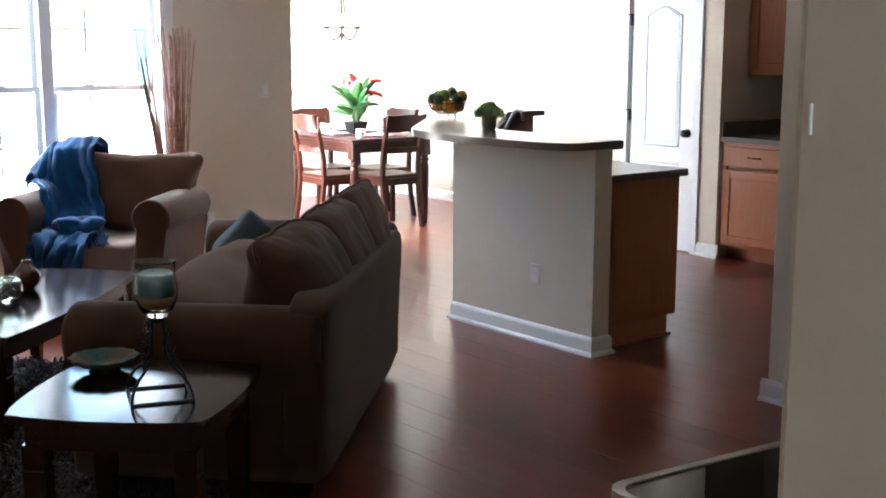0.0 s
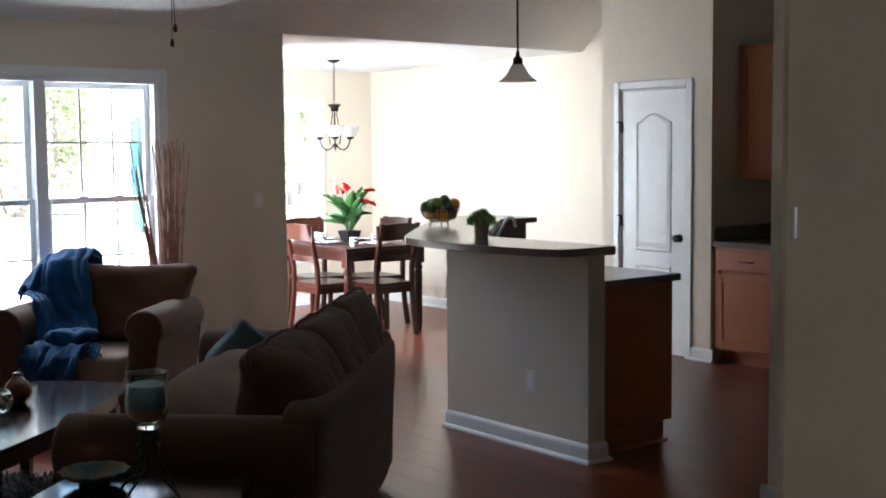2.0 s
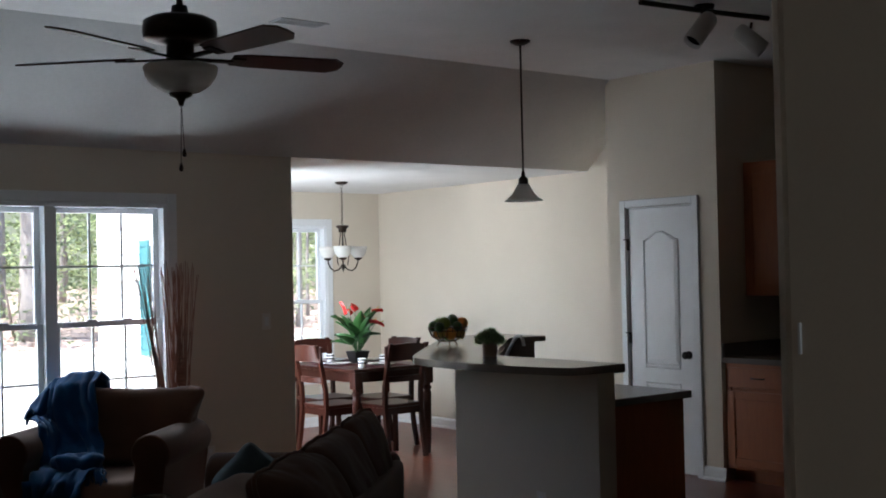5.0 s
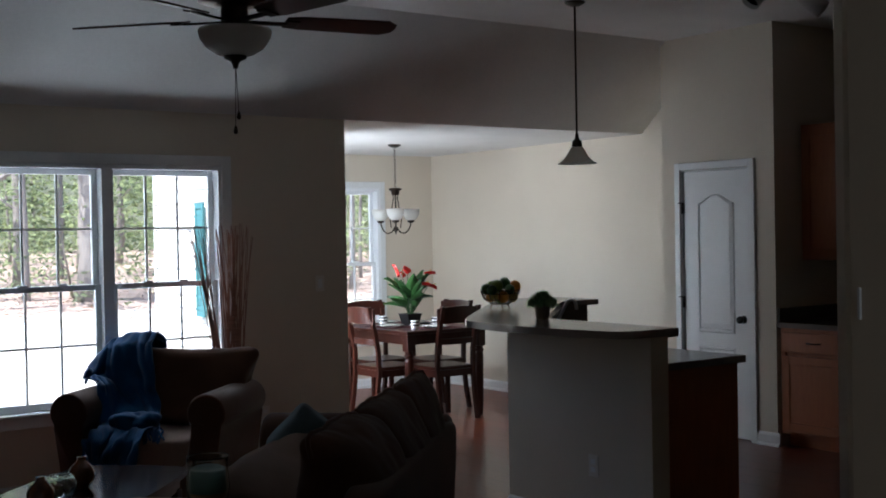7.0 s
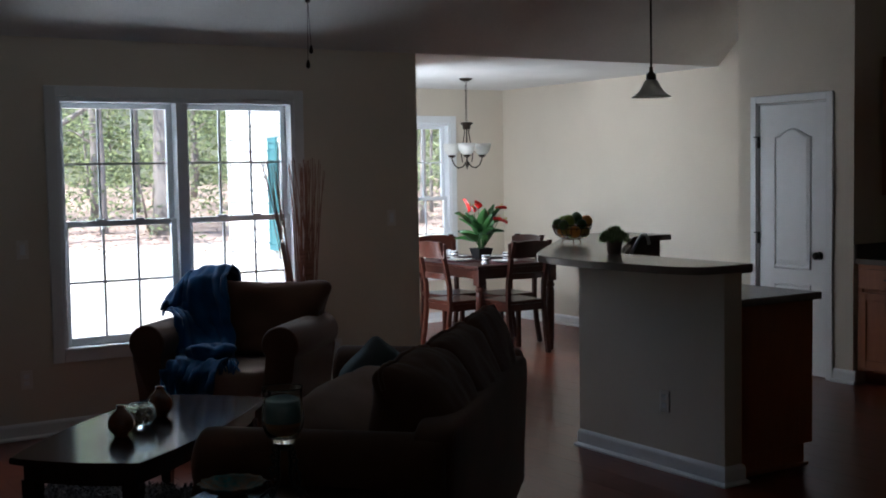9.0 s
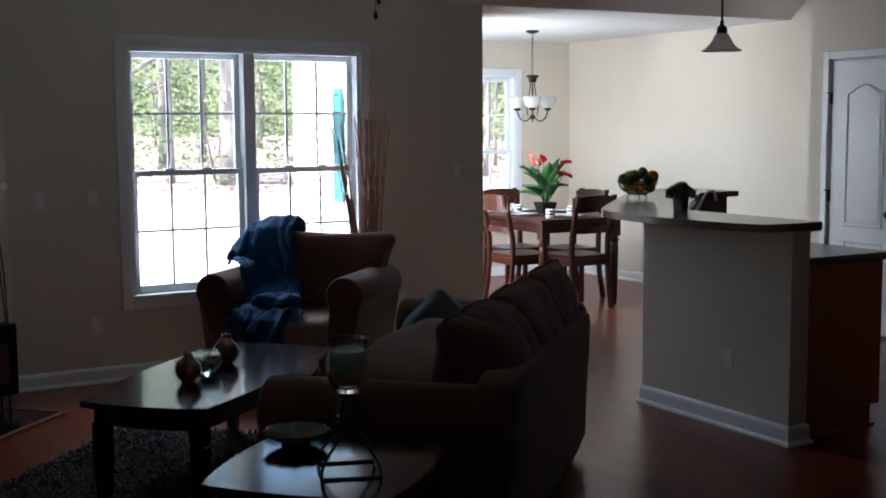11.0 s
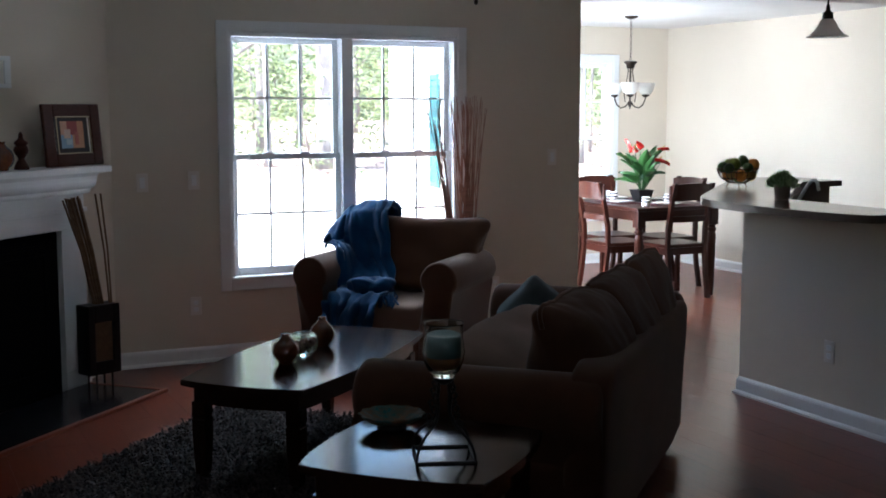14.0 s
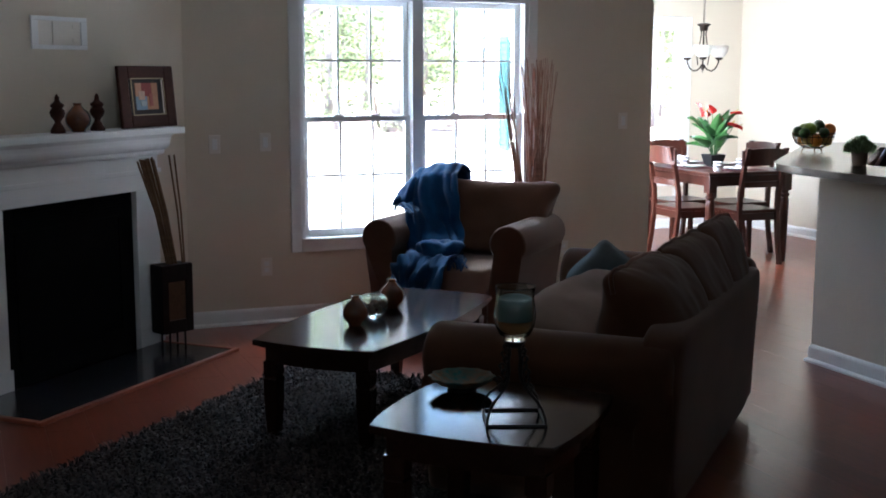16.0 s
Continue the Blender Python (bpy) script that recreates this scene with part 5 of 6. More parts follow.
def bent_post(x, pts, w, th):
    """A square post through (y, z) points."""
    bm = bmesh.new()
    rings = [[bm.verts.new((x + a * w / 2, y + b * th / 2, z)) for a, b in ((-1, -1), (1, -1), (1, 1), (-1, 1))] for y, z in pts]
    for p, q in zip(rings, rings[1:]):
        for k in range(4):
            bm.faces.new((p[k], p[(k + 1) % 4], q[(k + 1) % 4], q[k]))
    bm.faces.new(rings[0][::-1]), bm.faces.new(rings[-1])
    return bm


def curved_rail(w, z0, z1, y, bow, th, lift=0.0):
    bm = bmesh.new()
    n = 10
    cols = []
    for i in range(n + 1):
        u = i / n * 2 - 1
        x, yy = u * w / 2, y - bow * (1 - u * u)
        zt = z1 + lift * (1 - u * u)
        cols.append([bm.verts.new(p) for p in ((x, yy, z0), (x, yy + th, z0), (x, yy + th, zt), (x, yy, zt))])
    for p, q in zip(cols, cols[1:]):
        for k in range(4):
            bm.faces.new((p[k], q[k], q[(k + 1) % 4], p[(k + 1) % 4]))
    bm.faces.new(cols[0]), bm.faces.new(cols[-1][::-1])
    return bm


def dining_chair(m, label):
    """Faces +y; origin on the floor under the middle of the seat."""
    c = thing("dining_chair", m, label, "dining chair", "chairs round the dining table")
    part("seat", slab([(-0.21, -0.19), (0.21, -0.19), (0.225, 0.20), (0.15, 0.225), (-0.15, 0.225), (-0.225, 0.20)], 0.435, 0.465, 0.008), CHERRY, c)
    part("seat_rail", boxes((-0.19, -0.185, 0.375, 0.19, -0.165, 0.4345), (-0.19, 0.175, 0.375, 0.19, 0.195, 0.4345), (-0.20, -0.165, 0.375, -0.18, 0.175, 0.4345), (0.18, -0.165, 0.375, 0.20, 0.175, 0.4345)), CHERRY, c)
    for x in (-0.19, 0.19):
        part("back_post", bent_post(x, [(-0.25, 0.0), (-0.215, 0.20), (-0.19, 0.42), (-0.195, 0.60), (-0.235, 0.80), (-0.285, 0.985)], 0.034, 0.036), CHERRY, c)
        part("front_leg", bent_post(x, [(0.185, 0.0), (0.185, 0.375)], 0.034, 0.034), CHERRY, c)
    part("crest_rail", curved_rail(0.44, 0.84, 0.965, -0.262, 0.035, 0.022, 0.02), CHERRY, c)
    part("back_slat", curved_rail(0.35, 0.655, 0.705, -0.214, 0.028, 0.018), CHERRY, c)
    return c


ch = dining_chair(pose(6.19, 8.50, 0), "dark cherry wood ladder-back chair pushed under the table")
copy_thing(ch, pose(5.82, 8.84, 0, 0, 0, -90))
copy_thing(ch, pose(6.10, 9.36, 0, 0, 0, 180))
copy_thing(ch, pose(6.48, 9.02, 0, 0, 0, 90))

PORCELAIN = material("white_porcelain", (0.75, 0.74, 0.72), 0.18, second=(0.70, 0.69, 0.67), coat=0.3)
STRIPE = material("black_stripe_glaze", (0.02, 0.02, 0.022), 0.2)
CLOTHS = material("plum_placemat", (0.12, 0.03, 0.035), 0.9, second=(0.07, 0.02, 0.022), fine=300, bump=0.001)


def place_setting(x, y, rz):
    pm = thing("placemat", pose(x, y, TH + 0.001, 0, 0, rz), "plum woven placemat on the dining table", "placemat", "place settings")
    part("cloth", boxes((-0.20, -0.14, 0, 0.20, 0.14, 0.003), bevel=0.001), CLOTHS, pm)
    p = thing("dinner_plate", pose(x, y, TH + 0.0045, 0, 0, rz), "white porcelain dinner plate on a placemat", "plate", "place settings")
    part("plate", lathe([(0.0, 0.0), (0.07, 0.0), (0.085, 0.006), (0.128, 0.016), (0.130, 0.019), (0.09, 0.012), (0.07, 0.006), (0.0, 0.006)], 32), PORCELAIN, p, "", True)


def cup(x, y):
    c = thing("cup", pose(x, y, TH + 0.001), "white porcelain cup with black stripes", "cup", "place settings")
    part("body", lathe([(0.0, 0.0), (0.030, 0.0), (0.034, 0.02), (0.036, 0.08), (0.033, 0.08), (0.031, 0.02), (0.0, 0.008)], 28), PORCELAIN, c, "", True)
    for z in (0.034, 0.060):
        part("stripe", lathe([(0.0345, z), (0.0362, z + 0.001), (0.0368, z + 0.011), (0.0350, z + 0.012)], 28), STRIPE, c, "black band", True)
    part("handle", tube([(0.034, 0, 0.066), (0.050, 0, 0.062), (0.055, 0, 0.044), (0.048, 0, 0.028), (0.033, 0, 0.024)], 0.004, 8), PORCELAIN, c, "", True)


place_setting(6.12, 8.50, 0)
place_setting(5.90, 8.88, 90)
place_setting(6.12, 9.28, 0)
place_setting(6.38, 8.96, 90)
cup(5.985, 9.12)
cup(5.87, 8.45)
cup(6.24, 8.66)
cup(6.40, 9.22)

# anthurium in a black square pot
an = thing("anthurium", pose(6.155, 8.93, TH + 0.001), "red anthurium plant in a black square pot", "potted plant")
bm = bmesh.new()
rings = [[bm.verts.new((a * r, b * r, z)) for a, b in ((-1, -1), (1, -1), (1, 1), (-1, 1))] for r, z in ((0.052, 0.0), (0.078, 0.105), (0.068, 0.105), (0.066, 0.085))]
for p, q in zip(rings, rings[1:]):
    for k in range(4):
        bm.faces.new((p[k], p[(k + 1) % 4], q[(k + 1) % 4], q[k]))
bm.faces.new(rings[0][::-1]), bm.faces.new(rings[-1])
part("pot", bm, material("black_pot_glaze", (0.015, 0.015, 0.016), 0.3), an, "black square pot")
LEAF = material("glossy_green_leaf", (0.040, 0.115, 0.026), 0.35, second=(0.018, 0.06, 0.014), scale=12, fine=60, per_object=0.6, coat=0.2)
REDF = material("red_spathe", (0.62, 0.025, 0.020), 0.22, second=(0.48, 0.015, 0.015), scale=12, coat=0.4)
YEL = material("yellow_spadix", (0.60, 0.42, 0.08), 0.6)


def heart(length, width, cup_depth, seg=8):
    """A pointed heart-shaped blade along +x, slightly cupped."""
    bm = bmesh.new()
    rows = []
    for i in range(seg + 1):
        u = i / seg
        w = width * (math.sin(math.pi * min(1, u ** 0.62)) ** 0.8) * (1 - 0.25 * u)
        rows.append([bm.verts.new((u * length, v * w / 2, cup_depth * (abs(v) ** 1.5) - 0.25 * length * u * u)) for v in (-1, -0.5, 0, 0.5, 1)])
    for p, q in zip(rows, rows[1:]):
        for k in range(4):
            bm.faces.new((p[k], q[k], q[k + 1], p[k + 1]))
    bmesh.ops.remove_doubles(bm, verts=bm.verts, dist=1e-5)
    return bm


rnd = random.Random(77)
for i in range(24):
    a = 137.5 * i + rnd.random() * 20
    reach, z = 0.03 + 0.07 * rnd.random(), 0.13 + 0.19 * i / 24 + 0.03 * rnd.random()
    c, s = math.cos(radians(a)), math.sin(radians(a))
    st = part("stem", tube([(c * 0.02, s * 0.02, 0.09), (c * reach * 0.4, s * reach * 0.4, z * 0.7), (c * reach, s * reach, z)], 0.0035, 6), LEAF, an)
    part("leaf", heart(0.17 + 0.06 * rnd.random(), 0.090 + 0.035 * rnd.random(), 0.02), LEAF, st, "", True, pose(c * reach, s * reach, z, 0, 0, a) @ pose(0, 0, 0, (rnd.random() - 0.5) * 50, -80 + (62 if i < 12 else 36) * rnd.random(), 0))
for u, v, z, tilt, size in ((-0.115, 0.0, 0.43, -82, 0.125), (-0.02, -0.05, 0.45, -50, 0.12), (0.035, -0.06, 0.37, -40, 0.08), (0.14, 0.03, 0.44, -20, 0.10), (0.105, -0.03, 0.355, -8, 0.09), (0.16, 0.02, 0.345, 8, 0.085), (-0.06, 0.06, 0.42, -60, 0.07)):
    x, y = u * 0.83 + v * 0.56, -u * 0.56 + v * 0.83
    a, reach = math.degrees(math.atan2(y, x)), math.hypot(x, y)
    c, s = math.cos(radians(a)), math.sin(radians(a))
    st = part("flower_stem", tube([(c * 0.01, s * 0.01, 0.09), (c * reach * 0.5, s * reach * 0.5, z * 0.6), (c * reach, s * reach, z)], 0.0032, 6), LEAF, an)
    m = pose(c * reach, s * reach, z, 0, 0, a) @ pose(0, 0, 0, 0, tilt, 0)
    f = part("flower", heart(size, size * 0.72, 0.03), REDF, st, "glossy red spathe", True, m)
    part("spadix", tube([(0.02, 0, 0.004), (0.05, 0, 0.022), (0.075, 0, 0.035)], 0.005, 6), YEL, f, "yellow spadix", True)

# fruit bowl and small plant on the bar
BZ = 1.1065
fb = thing("fruit_bowl", pose(4.955, 6.125, BZ), "black wire bowl on feet for fruit", "bowl")
WIRE = material("dark_wire", (0.10, 0.055, 0.025), 0.4, metal=0.6)


def ringwire(r, z, th):
    return tube([(r * math.cos(2 * math.pi * k / 28), r * math.sin(2 * math.pi * k / 28), z) for k in range(29)], th, 6)


for r, z in ((0.055, 0.03), (0.105, 0.06), (0.125, 0.10), (0.130, 0.122)):
    part("hoop", ringwire(r, z, 0.0028), WIRE, fb)
for k in range(22):
    a = 2 * math.pi * k / 22
    part("rib", tube([(r * math.cos(a), r * math.sin(a), z) for r, z in ((0.0, 0.025), (0.055, 0.03), (0.105, 0.06), (0.125, 0.10), (0.130, 0.122))], 0.0022, 5), WIRE, fb)
for k in range(3):
    a = 2 * math.pi * k / 3
    part("foot", tube([(0.055 * math.cos(a), 0.055 * math.sin(a), 0.03), (0.075 * math.cos(a), 0.075 * math.sin(a), 0.002)], 0.004, 6), WIRE, fb)
FRUIT = {"orange": material("orange_peel", (0.70, 0.27, 0.03), 0.45, second=(0.6, 0.2, 0.02), fine=260, bump=0.001), "apple": material("green_apple_skin", (0.25, 0.34, 0.05), 0.3, second=(0.18, 0.26, 0.04), scale=18), "lime": material("lime_skin", (0.06, 0.13, 0.025), 0.4, second=(0.04, 0.09, 0.018), scale=20), "pear": material("yellow_pear_skin", (0.50, 0.34, 0.07), 0.4, second=(0.36, 0.22, 0.05), scale=18)}
for kind, x, y, z, r in (("orange", 0.075, -0.055, 0.155, 0.042), ("orange", -0.035, -0.075, 0.085, 0.040), ("apple", -0.045, -0.02, 0.16, 0.044), ("lime", 0.02, -0.03, 0.175, 0.036), ("lime", -0.09, 0.035, 0.14, 0.036), ("pear", 0.05, -0.06, 0.085, 0.040), ("lime", 0.055, 0.02, 0.185, 0.034), ("apple", -0.02, 0.06, 0.15, 0.044), ("lime", -0.10, -0.04, 0.135, 0.034), ("pear", 0.04, 0.06, 0.095, 0.042), ("lime", 0.105, 0.03, 0.145, 0.034), ("lime", 0.0, -0.10, 0.14, 0.033), ("pear", -0.072, -0.028, 0.090, 0.034), ("orange", -0.05, 0.035, 0.085, 0.036), ("apple", 0.0, -0.005, 0.075, 0.038), ("orange", 0.082, 0.0, 0.100, 0.034)):
    f = thing(kind, pose(4.955 + x, 6.125 + y, BZ + z * 0.92), {"orange": "ripe orange in the wire bowl", "apple": "pale green apple in the wire bowl", "lime": "dark green lime in the wire bowl", "pear": "yellow brown pear in the wire bowl"}[kind], "fruit", "fruit in the bowl")
    part("flesh", lathe([(0.0, -r * 0.92), (r * 0.45, -r * 0.9), (r * 0.85, -r * 0.5), (r, 0.0), (r * 0.86, r * 0.52), (r * 0.45, r * 0.9), (r * 0.12, r * 0.93), (0.0, r * 0.88)], 24), FRUIT[kind], f, "", True)
    part("stalk", tube([(0, 0, r * 0.86), (0.002, 0, r * 1.08)], 0.002, 5), TWIG, f)
hb = thing("herb_pot", pose(4.49, 5.165, BZ), "small bushy green herb in a grey-brown pot", "potted plant")
part("pot", lathe([(0.0, 0.0), (0.034, 0.0), (0.038, 0.004), (0.042, 0.040), (0.044, 0.066), (0.048, 0.070), (0.049, 0.086), (0.044, 0.086), (0.041, 0.074), (0.0, 0.068)], 28), material("grey_brown_pot", (0.27, 0.20, 0.16), 0.6, second=(0.20, 0.145, 0.115), scale=15), hb, "", True)
bm = bmesh.new()
for i in range(1500):
    a, up, q = rnd.random() * 6.283, rnd.random(), 0.6 + 0.4 * rnd.random() ** 0.5
    q *= 1.0 + 0.12 * noise.noise(Vector((2.2 * math.cos(a), 2.2 * math.sin(a), 3 * up)))
    out = math.cos(up * 1.5708) ** 0.65
    p = Vector((math.cos(a) * 0.076 * q * out, math.sin(a) * 0.076 * q * out, 0.066 + 0.072 * q * up))
    d = Vector((math.cos(a) * (0.2 + 0.6 * out), math.sin(a) * (0.2 + 0.6 * out), 0.9 + up + rnd.gauss(0, 0.35))).normalized()
    w = d.cross(Vector((rnd.gauss(0, 1), rnd.gauss(0, 1), rnd.gauss(0, 1)))).normalized() * 0.0033
    l = 0.018 + 0.018 * rnd.random()
    v = [bm.verts.new(k) for k in (p, p + d * l * 0.5 + w, p + d * l, p + d * l * 0.5 - w)]
    bm.faces.new(v)
for i in range(30):
    a, r0 = rnd.random() * 6.283, 0.06 * rnd.random()
    tube([(0.3 * r0 * math.cos(a), 0.3 * r0 * math.sin(a), 0.064), (r0 * math.cos(a), r0 * math.sin(a), 0.12)], 0.0012, 4, bm)
part("leaves", bm, leaf_material("herb_leaf", (0.30, 0.42, 0.20), (0.13, 0.20, 0.09)), hb, "small green leaves")

# ---- outdoors ----
def lie(y):
    """Height of the ground: a flat yard, then a bank that rises into the woods."""
    if y < 14:
        return -0.35
    if y < 24:
        return -0.35 + 0.40 * (y - 14) / 10
    return 0.05 + 1.15 * min(1.0, (y - 24) / 20) ** 0.9


GROUND = material("leaf_strewn_ground", (0.42, 0.31, 0.26), 0.95, second=(0.27, 0.19, 0.155), scale=0.9, fine=14, bump=0.02, amount=1.0)
bm = bmesh.new()
N = 60
gv = []
for j in range(N + 1):
    row = []
    for i in range(N + 1):
        u, v = i / N * 2 - 1, j / N * 2 - 1
        x = 8 + 60 * u + 540 * u ** 7
        y = 28 + 60 * v + 540 * v ** 7
        row.append(bm.verts.new((x, y, lie(y) + (0.10 * noise.noise(Vector((x * 0.3, y * 0.3, 0))) if y > 24 else -0.03))))
    gv.append(row)
for j in range(N):
    for i in range(N):
        bm.faces.new((gv[j][i], gv[j][i + 1], gv[j + 1][i + 1], gv[j + 1][i]))
structure("ground", bm, GROUND, "leaf-strewn ground rising into the woods", "ground", smooth=True)
bm = bmesh.new()
yard = []
for j in range(25):
    y = WY + 0.35 + (24.6 - WY - 0.35) * j / 24
    yard.append([bm.verts.new((-34 + 90 * i / 40, y + (0.5 * noise.noise(Vector((i * 0.4, 3, 0))) if j == 24 else 0), lie(y) + 0.01)) for i in range(41)])
for j in range(24):
    for i in range(40):
        if j * 0.7 + WY + 0.35 > FAR + 0.3 or not 16 <= i <= 19:
            bm.faces.new((yard[j][i], yard[j][i + 1], yard[j + 1][i + 1], yard[j + 1][i]))
structure("yard", bm, material("pale_sand_soil", (0.55, 0.50, 0.43), 0.95, second=(0.45, 0.40, 0.34), scale=0.8, fine=30, bump=0.01), "pale sandy yard beside the house", "ground", smooth=True)

# lap siding on the outside of the nook
SIDING = material("white_lap_siding", (0.78, 0.77, 0.74), 0.5, second=(0.74, 0.73, 0.70), scale=2)
sid = thing("siding", pose(0, 0, 0), "white vinyl lap siding outside the nook", "siding")
sid["kind"] = "structure"
for i in range(24):
    z = -0.2 + 0.118 * i
    spans = [(WY + 0.145, FAR + 0.14)] if (z + 0.118 < SZ0 - 0.06 or z > SZ1 + 0.06) else [(WY + 0.145, SW0 - 0.07), (SW1 + 0.07, FAR + 0.14)]
    for y0, y1 in spans:
        bm = bmesh.new()
        x = NI - 0.141
        q = [(x, y0, z), (x, y1, z), (x - 0.004, y1, z + 0.1179), (x - 0.004, y0, z + 0.1179), (x - 0.022, y0, z + 0.002), (x - 0.022, y1, z + 0.002)]
        v = [bm.verts.new(p) for p in q]
        bm.faces.new((v[4], v[5], v[2], v[3])), bm.faces.new((v[0], v[1], v[5], v[4])), bm.faces.new((v[0], v[3], v[2], v[1]))
        bm.faces.new((v[0], v[4], v[3])), bm.faces.new((v[1], v[2], v[5]))
        part("lap_board", bm, SIDING, sid)
part("corner_board", boxes((NI - 0.17, FAR + 0.14, -0.2, NI - 0.05, FAR + 0.165, 2.63), bevel=0.003), TRIM, sid)
part("window_surround", boxes((NI - 0.17, SW0 - 0.07, SZ0 - 0.06, NI - 0.141, SW0, SZ1 + 0.06), (NI - 0.17, SW1, SZ0 - 0.06, NI - 0.141, SW1 + 0.07, SZ1 + 0.06), (NI - 0.17, SW0, SZ1, NI - 0.141, SW1, SZ1 + 0.06), (NI - 0.17, SW0, SZ0 - 0.06, NI - 0.141, SW1, SZ0)), TRIM, sid)
sh = thing("shutter", pose(NI - 0.175, 9.69, 1.41), "teal louvred window shutter on the siding", "shutter")
TEALP = material("teal_paint", (0.05, 0.17, 0.19), 0.5, second=(0.04, 0.14, 0.16))
part("stile", boxes((-0.025, 0.0, -0.50, 0.0, 0.035, 0.50), (-0.025, 0.135, -0.50, 0.0, 0.17, 0.50), (-0.025, 0.035, 0.45, 0.0, 0.135, 0.50), (-0.025, 0.035, -0.50, 0.0, 0.135, -0.45), bevel=0.003), TEALP, sh)
part("back", boxes((-0.008, 0.034, -0.46, -0.001, 0.136, 0.46)), TEALP, sh)
for i in range(18):
    part("louvre", boxes((-0.02, 0.035, -0.445 + 0.0495 * i, -0.0085, 0.135, -0.400 + 0.0495 * i)), TEALP, sh)

# woods: trunks with limbs and many small leaves
BARK = material("pine_bark", (0.30, 0.26, 0.24), 0.95, second=(0.15, 0.125, 0.115), scale=6, fine=40, stretch=(4, 4, 0.7), bump=0.02, amount=1.0)
GREEN = leaf_material("tree_leaf", (0.34, 0.39, 0.19), (0.13, 0.16, 0.09))


def leaf_cloud(rnd, centres, count, size):
    """Small folded leaves scattered in clumps round branch ends."""
    verts, faces = [], []
    for _ in range(count):
        c, r = centres[rnd.randrange(len(centres))]
        d = Vector((rnd.gauss(0, 1), rnd.gauss(0, 1), rnd.gauss(0, 0.6))) * r * 0.5
        p = c + d
        a = Vector((rnd.gauss(0, 1), rnd.gauss(0, 1), rnd.gauss(0, 0.5))).normalized()
        b = a.orthogonal().normalized()
        b = (b + a.cross(b) * rnd.gauss(0, 1)).normalized()
        s = size * (0.6 + 0.8 * rnd.random())
        k = len(verts)
        n = a.cross(b) * 0.25 * s
        verts += [tuple(p - a * s), tuple(p + b * s * 0.45 + n), tuple(p + a * s), tuple(p - b * s * 0.45 + n)]
        faces += [(k, k + 1, k + 2), (k, k + 2, k + 3)]
    me = bpy.data.meshes.new("crown")
    me.from_pydata(verts, [], faces)
    me.materials.append(GREEN)
    return me


def tree(x, y, z, height, girth, seed, low, leaves, lean=0.0):
    rnd = random.Random(seed)
    t = thing("tree", pose(x, y, z), "slender woodland tree with grey bark and light green leaves", "tree", "woodland trees")
    pts, taper = [], []
    n = 9
    bx, by = lean, (rnd.random() - 0.5) * 0.5
    for i in range(n + 1):
        u = i / n
        pts.append((bx * u * u + 0.10 * noise.noise(Vector((u * 3, seed, 0))), by * u * u + 0.10 * noise.noise(Vector((u * 3, seed, 5))), -0.3 + height * u))
        taper.append(girth * (1.0 - 0.75 * u) * (1.25 if i == 0 else 1.0))
    part("trunk", tube(pts, girth, 12, taper=taper), BARK, t, "", True)
    centres = []
    for k in range(9):
        u = low + (0.97 - low) * k / 8
        i = min(int(u * n), n - 1)
        p = Vector(pts[i]).lerp(Vector(pts[i + 1]), u * n - i)
        a = rnd.random() * 6.283
        l = (1.6 - 0.9 * u) * (0.7 + 0.7 * rnd.random())
        e = p + Vector((math.cos(a) * l, math.sin(a) * l, l * (0.25 + 0.5 * rnd.random())))
        m = p.lerp(e, 0.5) + Vector((0, 0, 0.12))
        r0 = girth * (1 - 0.75 * u) * 0.35
        part("limb", tube([p, m, e], r0, 6, taper=[r0, r0 * 0.6, r0 * 0.25]), BARK, t, "", True)
        centres += [(e, 0.75), (m, 0.6), (e + Vector((rnd.gauss(0, 0.4), rnd.gauss(0, 0.4), 0.2)), 0.6)]
    cr = new("crown", leaf_cloud(rnd, centres, leaves, 0.075))
    cr.parent = t
    return t


def spot(rnd, d0, d1, a0=-4.0, a1=48.0):
    ang, dist = radians(a0 + (a1 - a0) * rnd.random()), d0 + (d1 - d0) * rnd.random()
    return dist * math.sin(ang), dist * math.cos(ang)


rnd = random.Random(404)
spots = []
for i in range(64):
    for _ in range(40):
        x, y = spot(rnd, 29, 50)
        if all((x - a) ** 2 + (y - b) ** 2 > 3.0 for a, b in spots) and y > 25:
            spots.append((x, y))
            break
for i, (x, y) in enumerate(spots):
    tree(x, y, lie(y), 8.0 + 4.5 * rnd.random(), 0.05 + 0.12 * rnd.random() ** 2.5, 500 + i, 0.16 + 0.22 * rnd.random(), 1000, rnd.gauss(0, 0.7))
tree(9.55, 26.6, 0.1, 13.0, 0.34, 990, 0.5, 900)
tree(6.2, 25.8, 0.1, 11.0, 0.15, 991, 0.4, 900, 0.4)
tree(8.2, 27.0, 0.1, 10.0, 0.09, 992, 0.35, 800, -0.3)
ln = thing("fallen_limb", pose(6.3, 27.2, lie(27.2)), "long dead trunk leaning against the trees", "branch", "fallen limbs")
part("limb", tube([(0, 0, 1.6), (0.9, 0.1, 2.35), (1.9, 0.2, 3.0), (3.0, 0.2, 3.9)], 0.06, 8, taper=[0.075, 0.065, 0.055, 0.03]), BARK, ln, "", True)
part("stump", tube([(-0.05, 0, -0.1), (0.0, 0, 0.9), (0.02, 0, 1.66)], 0.07, 8, taper=[0.12, 0.09, 0.075]), BARK, ln, "", True)

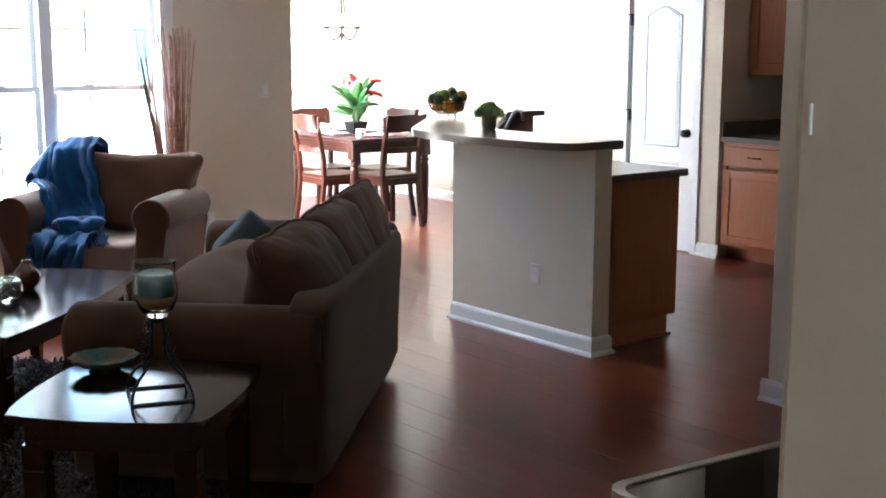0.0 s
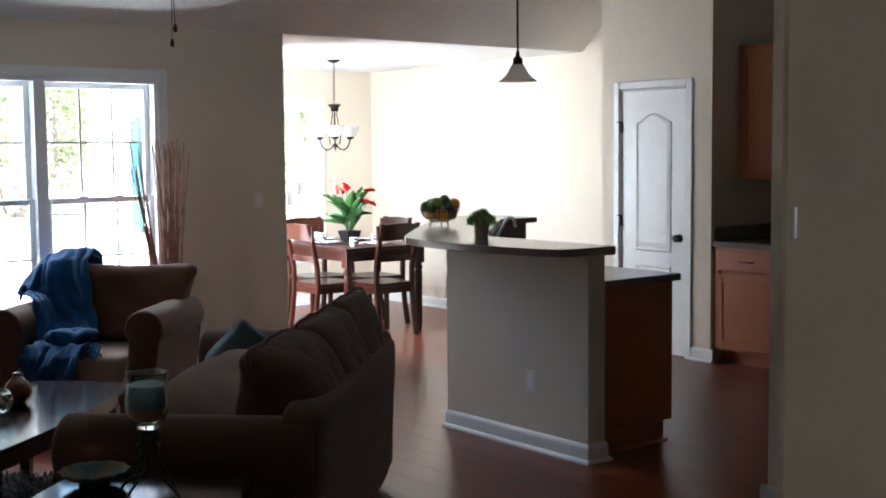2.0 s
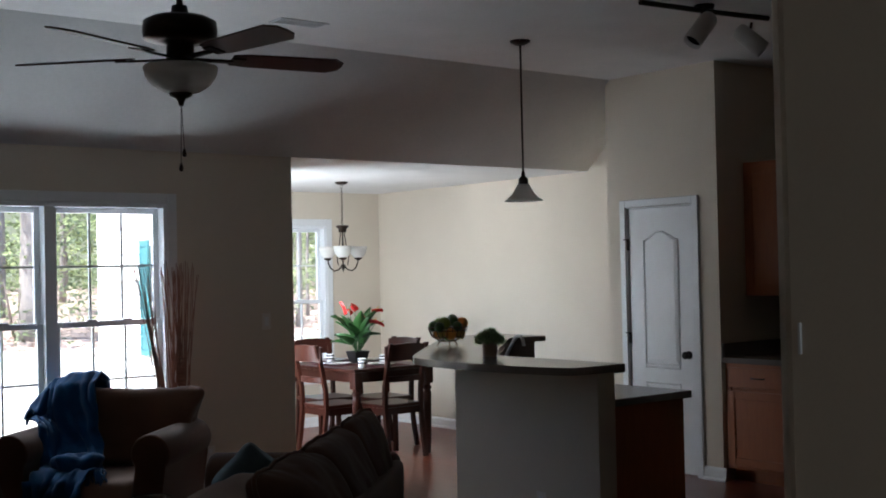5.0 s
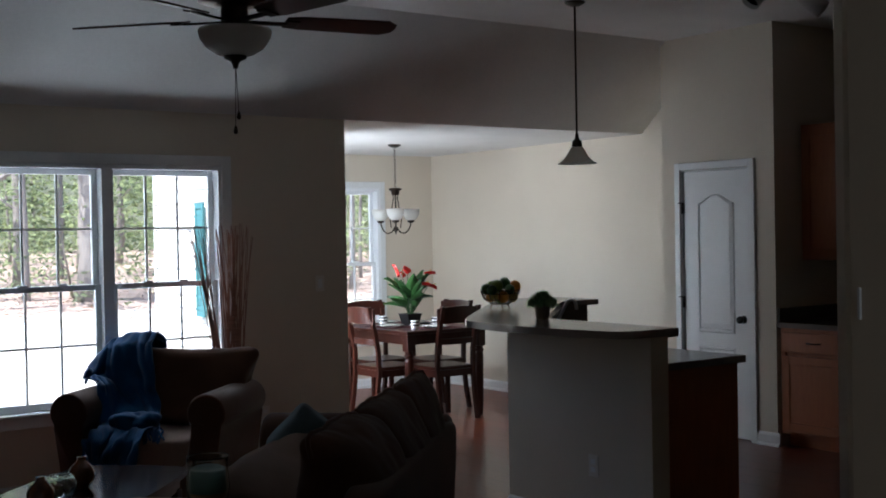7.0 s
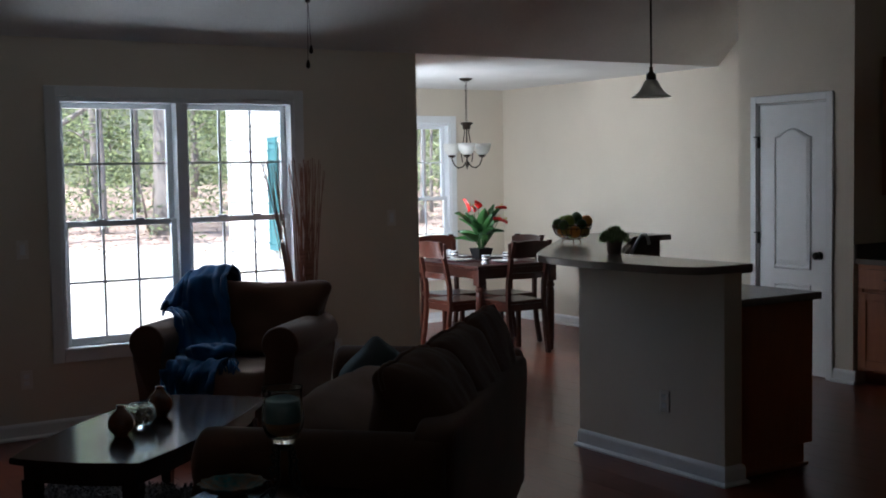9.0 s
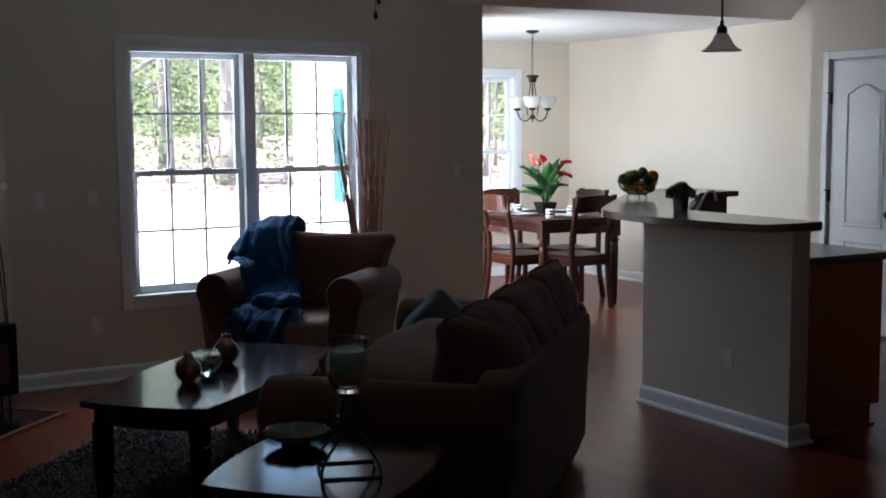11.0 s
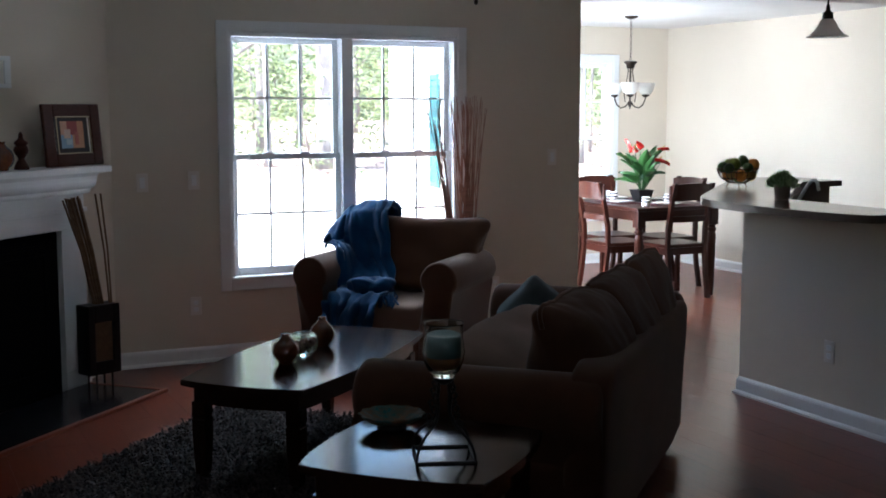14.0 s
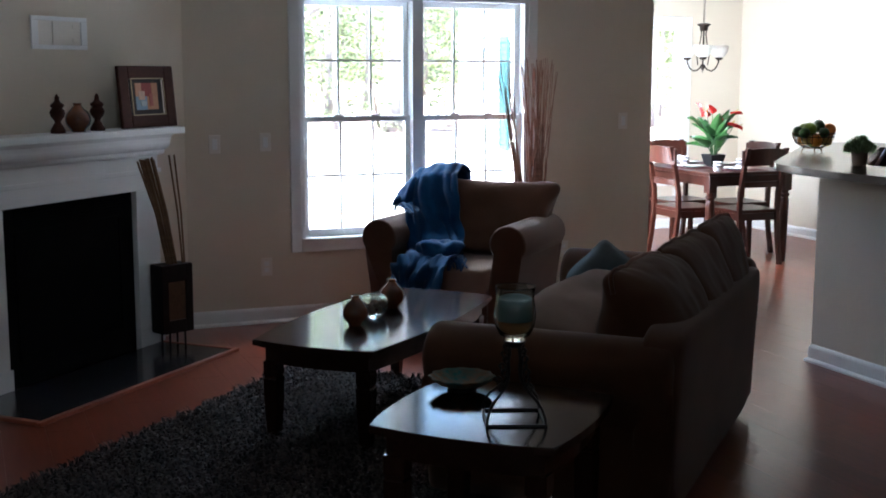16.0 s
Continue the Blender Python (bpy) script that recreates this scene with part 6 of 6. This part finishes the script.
# undergrowth, far woods, fallen limbs and leaf litter
centres = []
for i in range(520):
    x, y = spot(rnd, 27, 48)
    if y > 25.5:
        centres.append((Vector((x, y, lie(y) + 0.2 + 3.6 * rnd.random() ** 2.0)), 0.45 + 0.6 * rnd.random()))
ug = new("undergrowth", leaf_cloud(rnd, centres, 30000, 0.065))
tagged(ug, "light green woodland undergrowth and saplings on the bank", "undergrowth", kind="stuff")
far = []
for i in range(420):
    x, y = spot(rnd, 46, 60, -8, 54)
    far.append((Vector((x, y, 0.8 + 8 * rnd.random())), 1.9))
bm = bmesh.new()
_wall = [[bm.verts.new((64 * math.sin(radians(a)), 64 * math.cos(radians(a)), z)) for z in (-1.0, 4.0, 9.0, 15.0 + 3.0 * noise.noise(Vector((a * 0.4, 0, 0))))] for a in range(-24, 73, 2)]
for p, q in zip(_wall, _wall[1:]):
    for k in range(3):
        bm.faces.new((p[k], q[k], q[k + 1], p[k + 1]))
structure("backdrop", bm, material("distant_woods", (0.36, 0.38, 0.28), 0.95, second=(0.12, 0.13, 0.095), scale=0.5, fine=2.5, stretch=(2.5, 2.5, 0.5), amount=1.0), "distant mass of trees behind the woods", "woods")
fw = new("far_woods", leaf_cloud(rnd, far, 34000, 0.17))
tagged(fw, "dense far green woods behind the yard", "woods", kind="stuff")
for i in range(9):
    x, y = spot(rnd, 27, 36, 4, 34)
    a, l, up = rnd.random() * 6.283, 1.6 + 2.2 * rnd.random(), 0.5 + 1.8 * rnd.random()
    lb = thing("fallen_limb", pose(x, y, lie(y)), "bare grey fallen limb leaning in the woods", "branch", "fallen limbs")
    pts = [(0, 0, 0.0), (math.cos(a) * l * 0.5, math.sin(a) * l * 0.5, up * 0.45 + 0.1), (math.cos(a) * l, math.sin(a) * l, up)]
    part("limb", tube(pts, 0.03, 7, taper=[0.036, 0.026, 0.010]), BARK, lb, "", True)
    part("twig", tube([pts[1], (pts[1][0] + 0.4 * math.sin(a), pts[1][1] - 0.4 * math.cos(a), pts[1][2] + 0.5)], 0.012, 5, taper=[0.016, 0.006]), BARK, lb, "", True)
verts, faces = [], []
for i in range(14000):
    x, y = spot(rnd, 23.5, 42, -6, 50)
    if y < 22.5:
        continue
    z = lie(y) + 0.05
    a, s = rnd.random() * 6.283, 0.03 + 0.05 * rnd.random()
    k = len(verts)
    c, w = math.cos(a) * s, math.sin(a) * s
    verts += [(x - c, y - w, z), (x + w * 0.5, y - c * 0.5, z + 0.012), (x + c, y + w, z + 0.008), (x - w * 0.5, y + c * 0.5, z + 0.022)]
    faces += [(k, k + 1, k + 2, k + 3)]
me = bpy.data.meshes.new("leaf_litter")
me.from_pydata(verts, [], faces)
me.materials.append(material("dry_leaf", (0.46, 0.34, 0.28), 0.85, second=(0.32, 0.22, 0.17), per_island=1.0, amount=1.0))
tagged(new("leaf_litter", me), "dry brown leaves strewn over the ground", "leaves", kind="stuff")

# ---- floor planks ----
PW, PL = 0.19, 1.22
shapes = {}


def plank_mesh(w, l):
    key = (round(w, 3), round(l, 3))
    if key not in shapes:
        bm = boxes((0.0003, 0.0003, -0.0079, w - 0.0003, l - 0.0003, 0.0), bevel=0.0003)
        me = bpy.data.meshes.new("plank")
        bm.to_mesh(me)
        bm.free()
        me.materials.append(FLOOR)
        shapes[key] = me
    return shapes[key]


near, rest = [], []
row = 0
x = LX
while x < EX - 0.001:
    w = min(PW, EX - x)
    y = SY - (row * 0.43) % PL
    while y < FAR - 0.001:
        y0, y1 = max(y, SY), min(y + PL, FAR)
        if y1 - y0 > 0.02 and not (y0 > WY + 0.1 and x + w < NX - 0.1):
            inside = 2.4 < x < 7.2 and 2.6 < y0 < 9.5
            (near if inside and len(near) < 300 else rest).append((x, y0, w, y1 - y0))
        y += PL
    x += PW
    row += 1
for x, y, w, l in near:
    ob = new("plank", plank_mesh(w, l))
    ob.location = (x, y, 0)
    ob.parent = floor
verts, faces = [], []
for x, y, w, l in rest:
    k = len(verts)
    a, b, c, d, e = x + 0.0003, y + 0.0003, x + w - 0.0003, y + l - 0.0003, 0.0003
    verts += [(a, b, -0.0079), (c, b, -0.0079), (c, d, -0.0079), (a, d, -0.0079), (a + e, b + e, 0), (c - e, b + e, 0), (c - e, d - e, 0), (a + e, d - e, 0)]
    faces += [(k + 4, k + 5, k + 6, k + 7), (k, k + 1, k + 5, k + 4), (k + 1, k + 2, k + 6, k + 5), (k + 2, k + 3, k + 7, k + 6), (k + 3, k, k + 4, k + 7)]
me = bpy.data.meshes.new("outer_planks")
me.from_pydata(verts, [], faces)
me.materials.append(FLOOR)
ob = tagged(new("outer_planks", me), kind="stuff")
ob.parent = floor
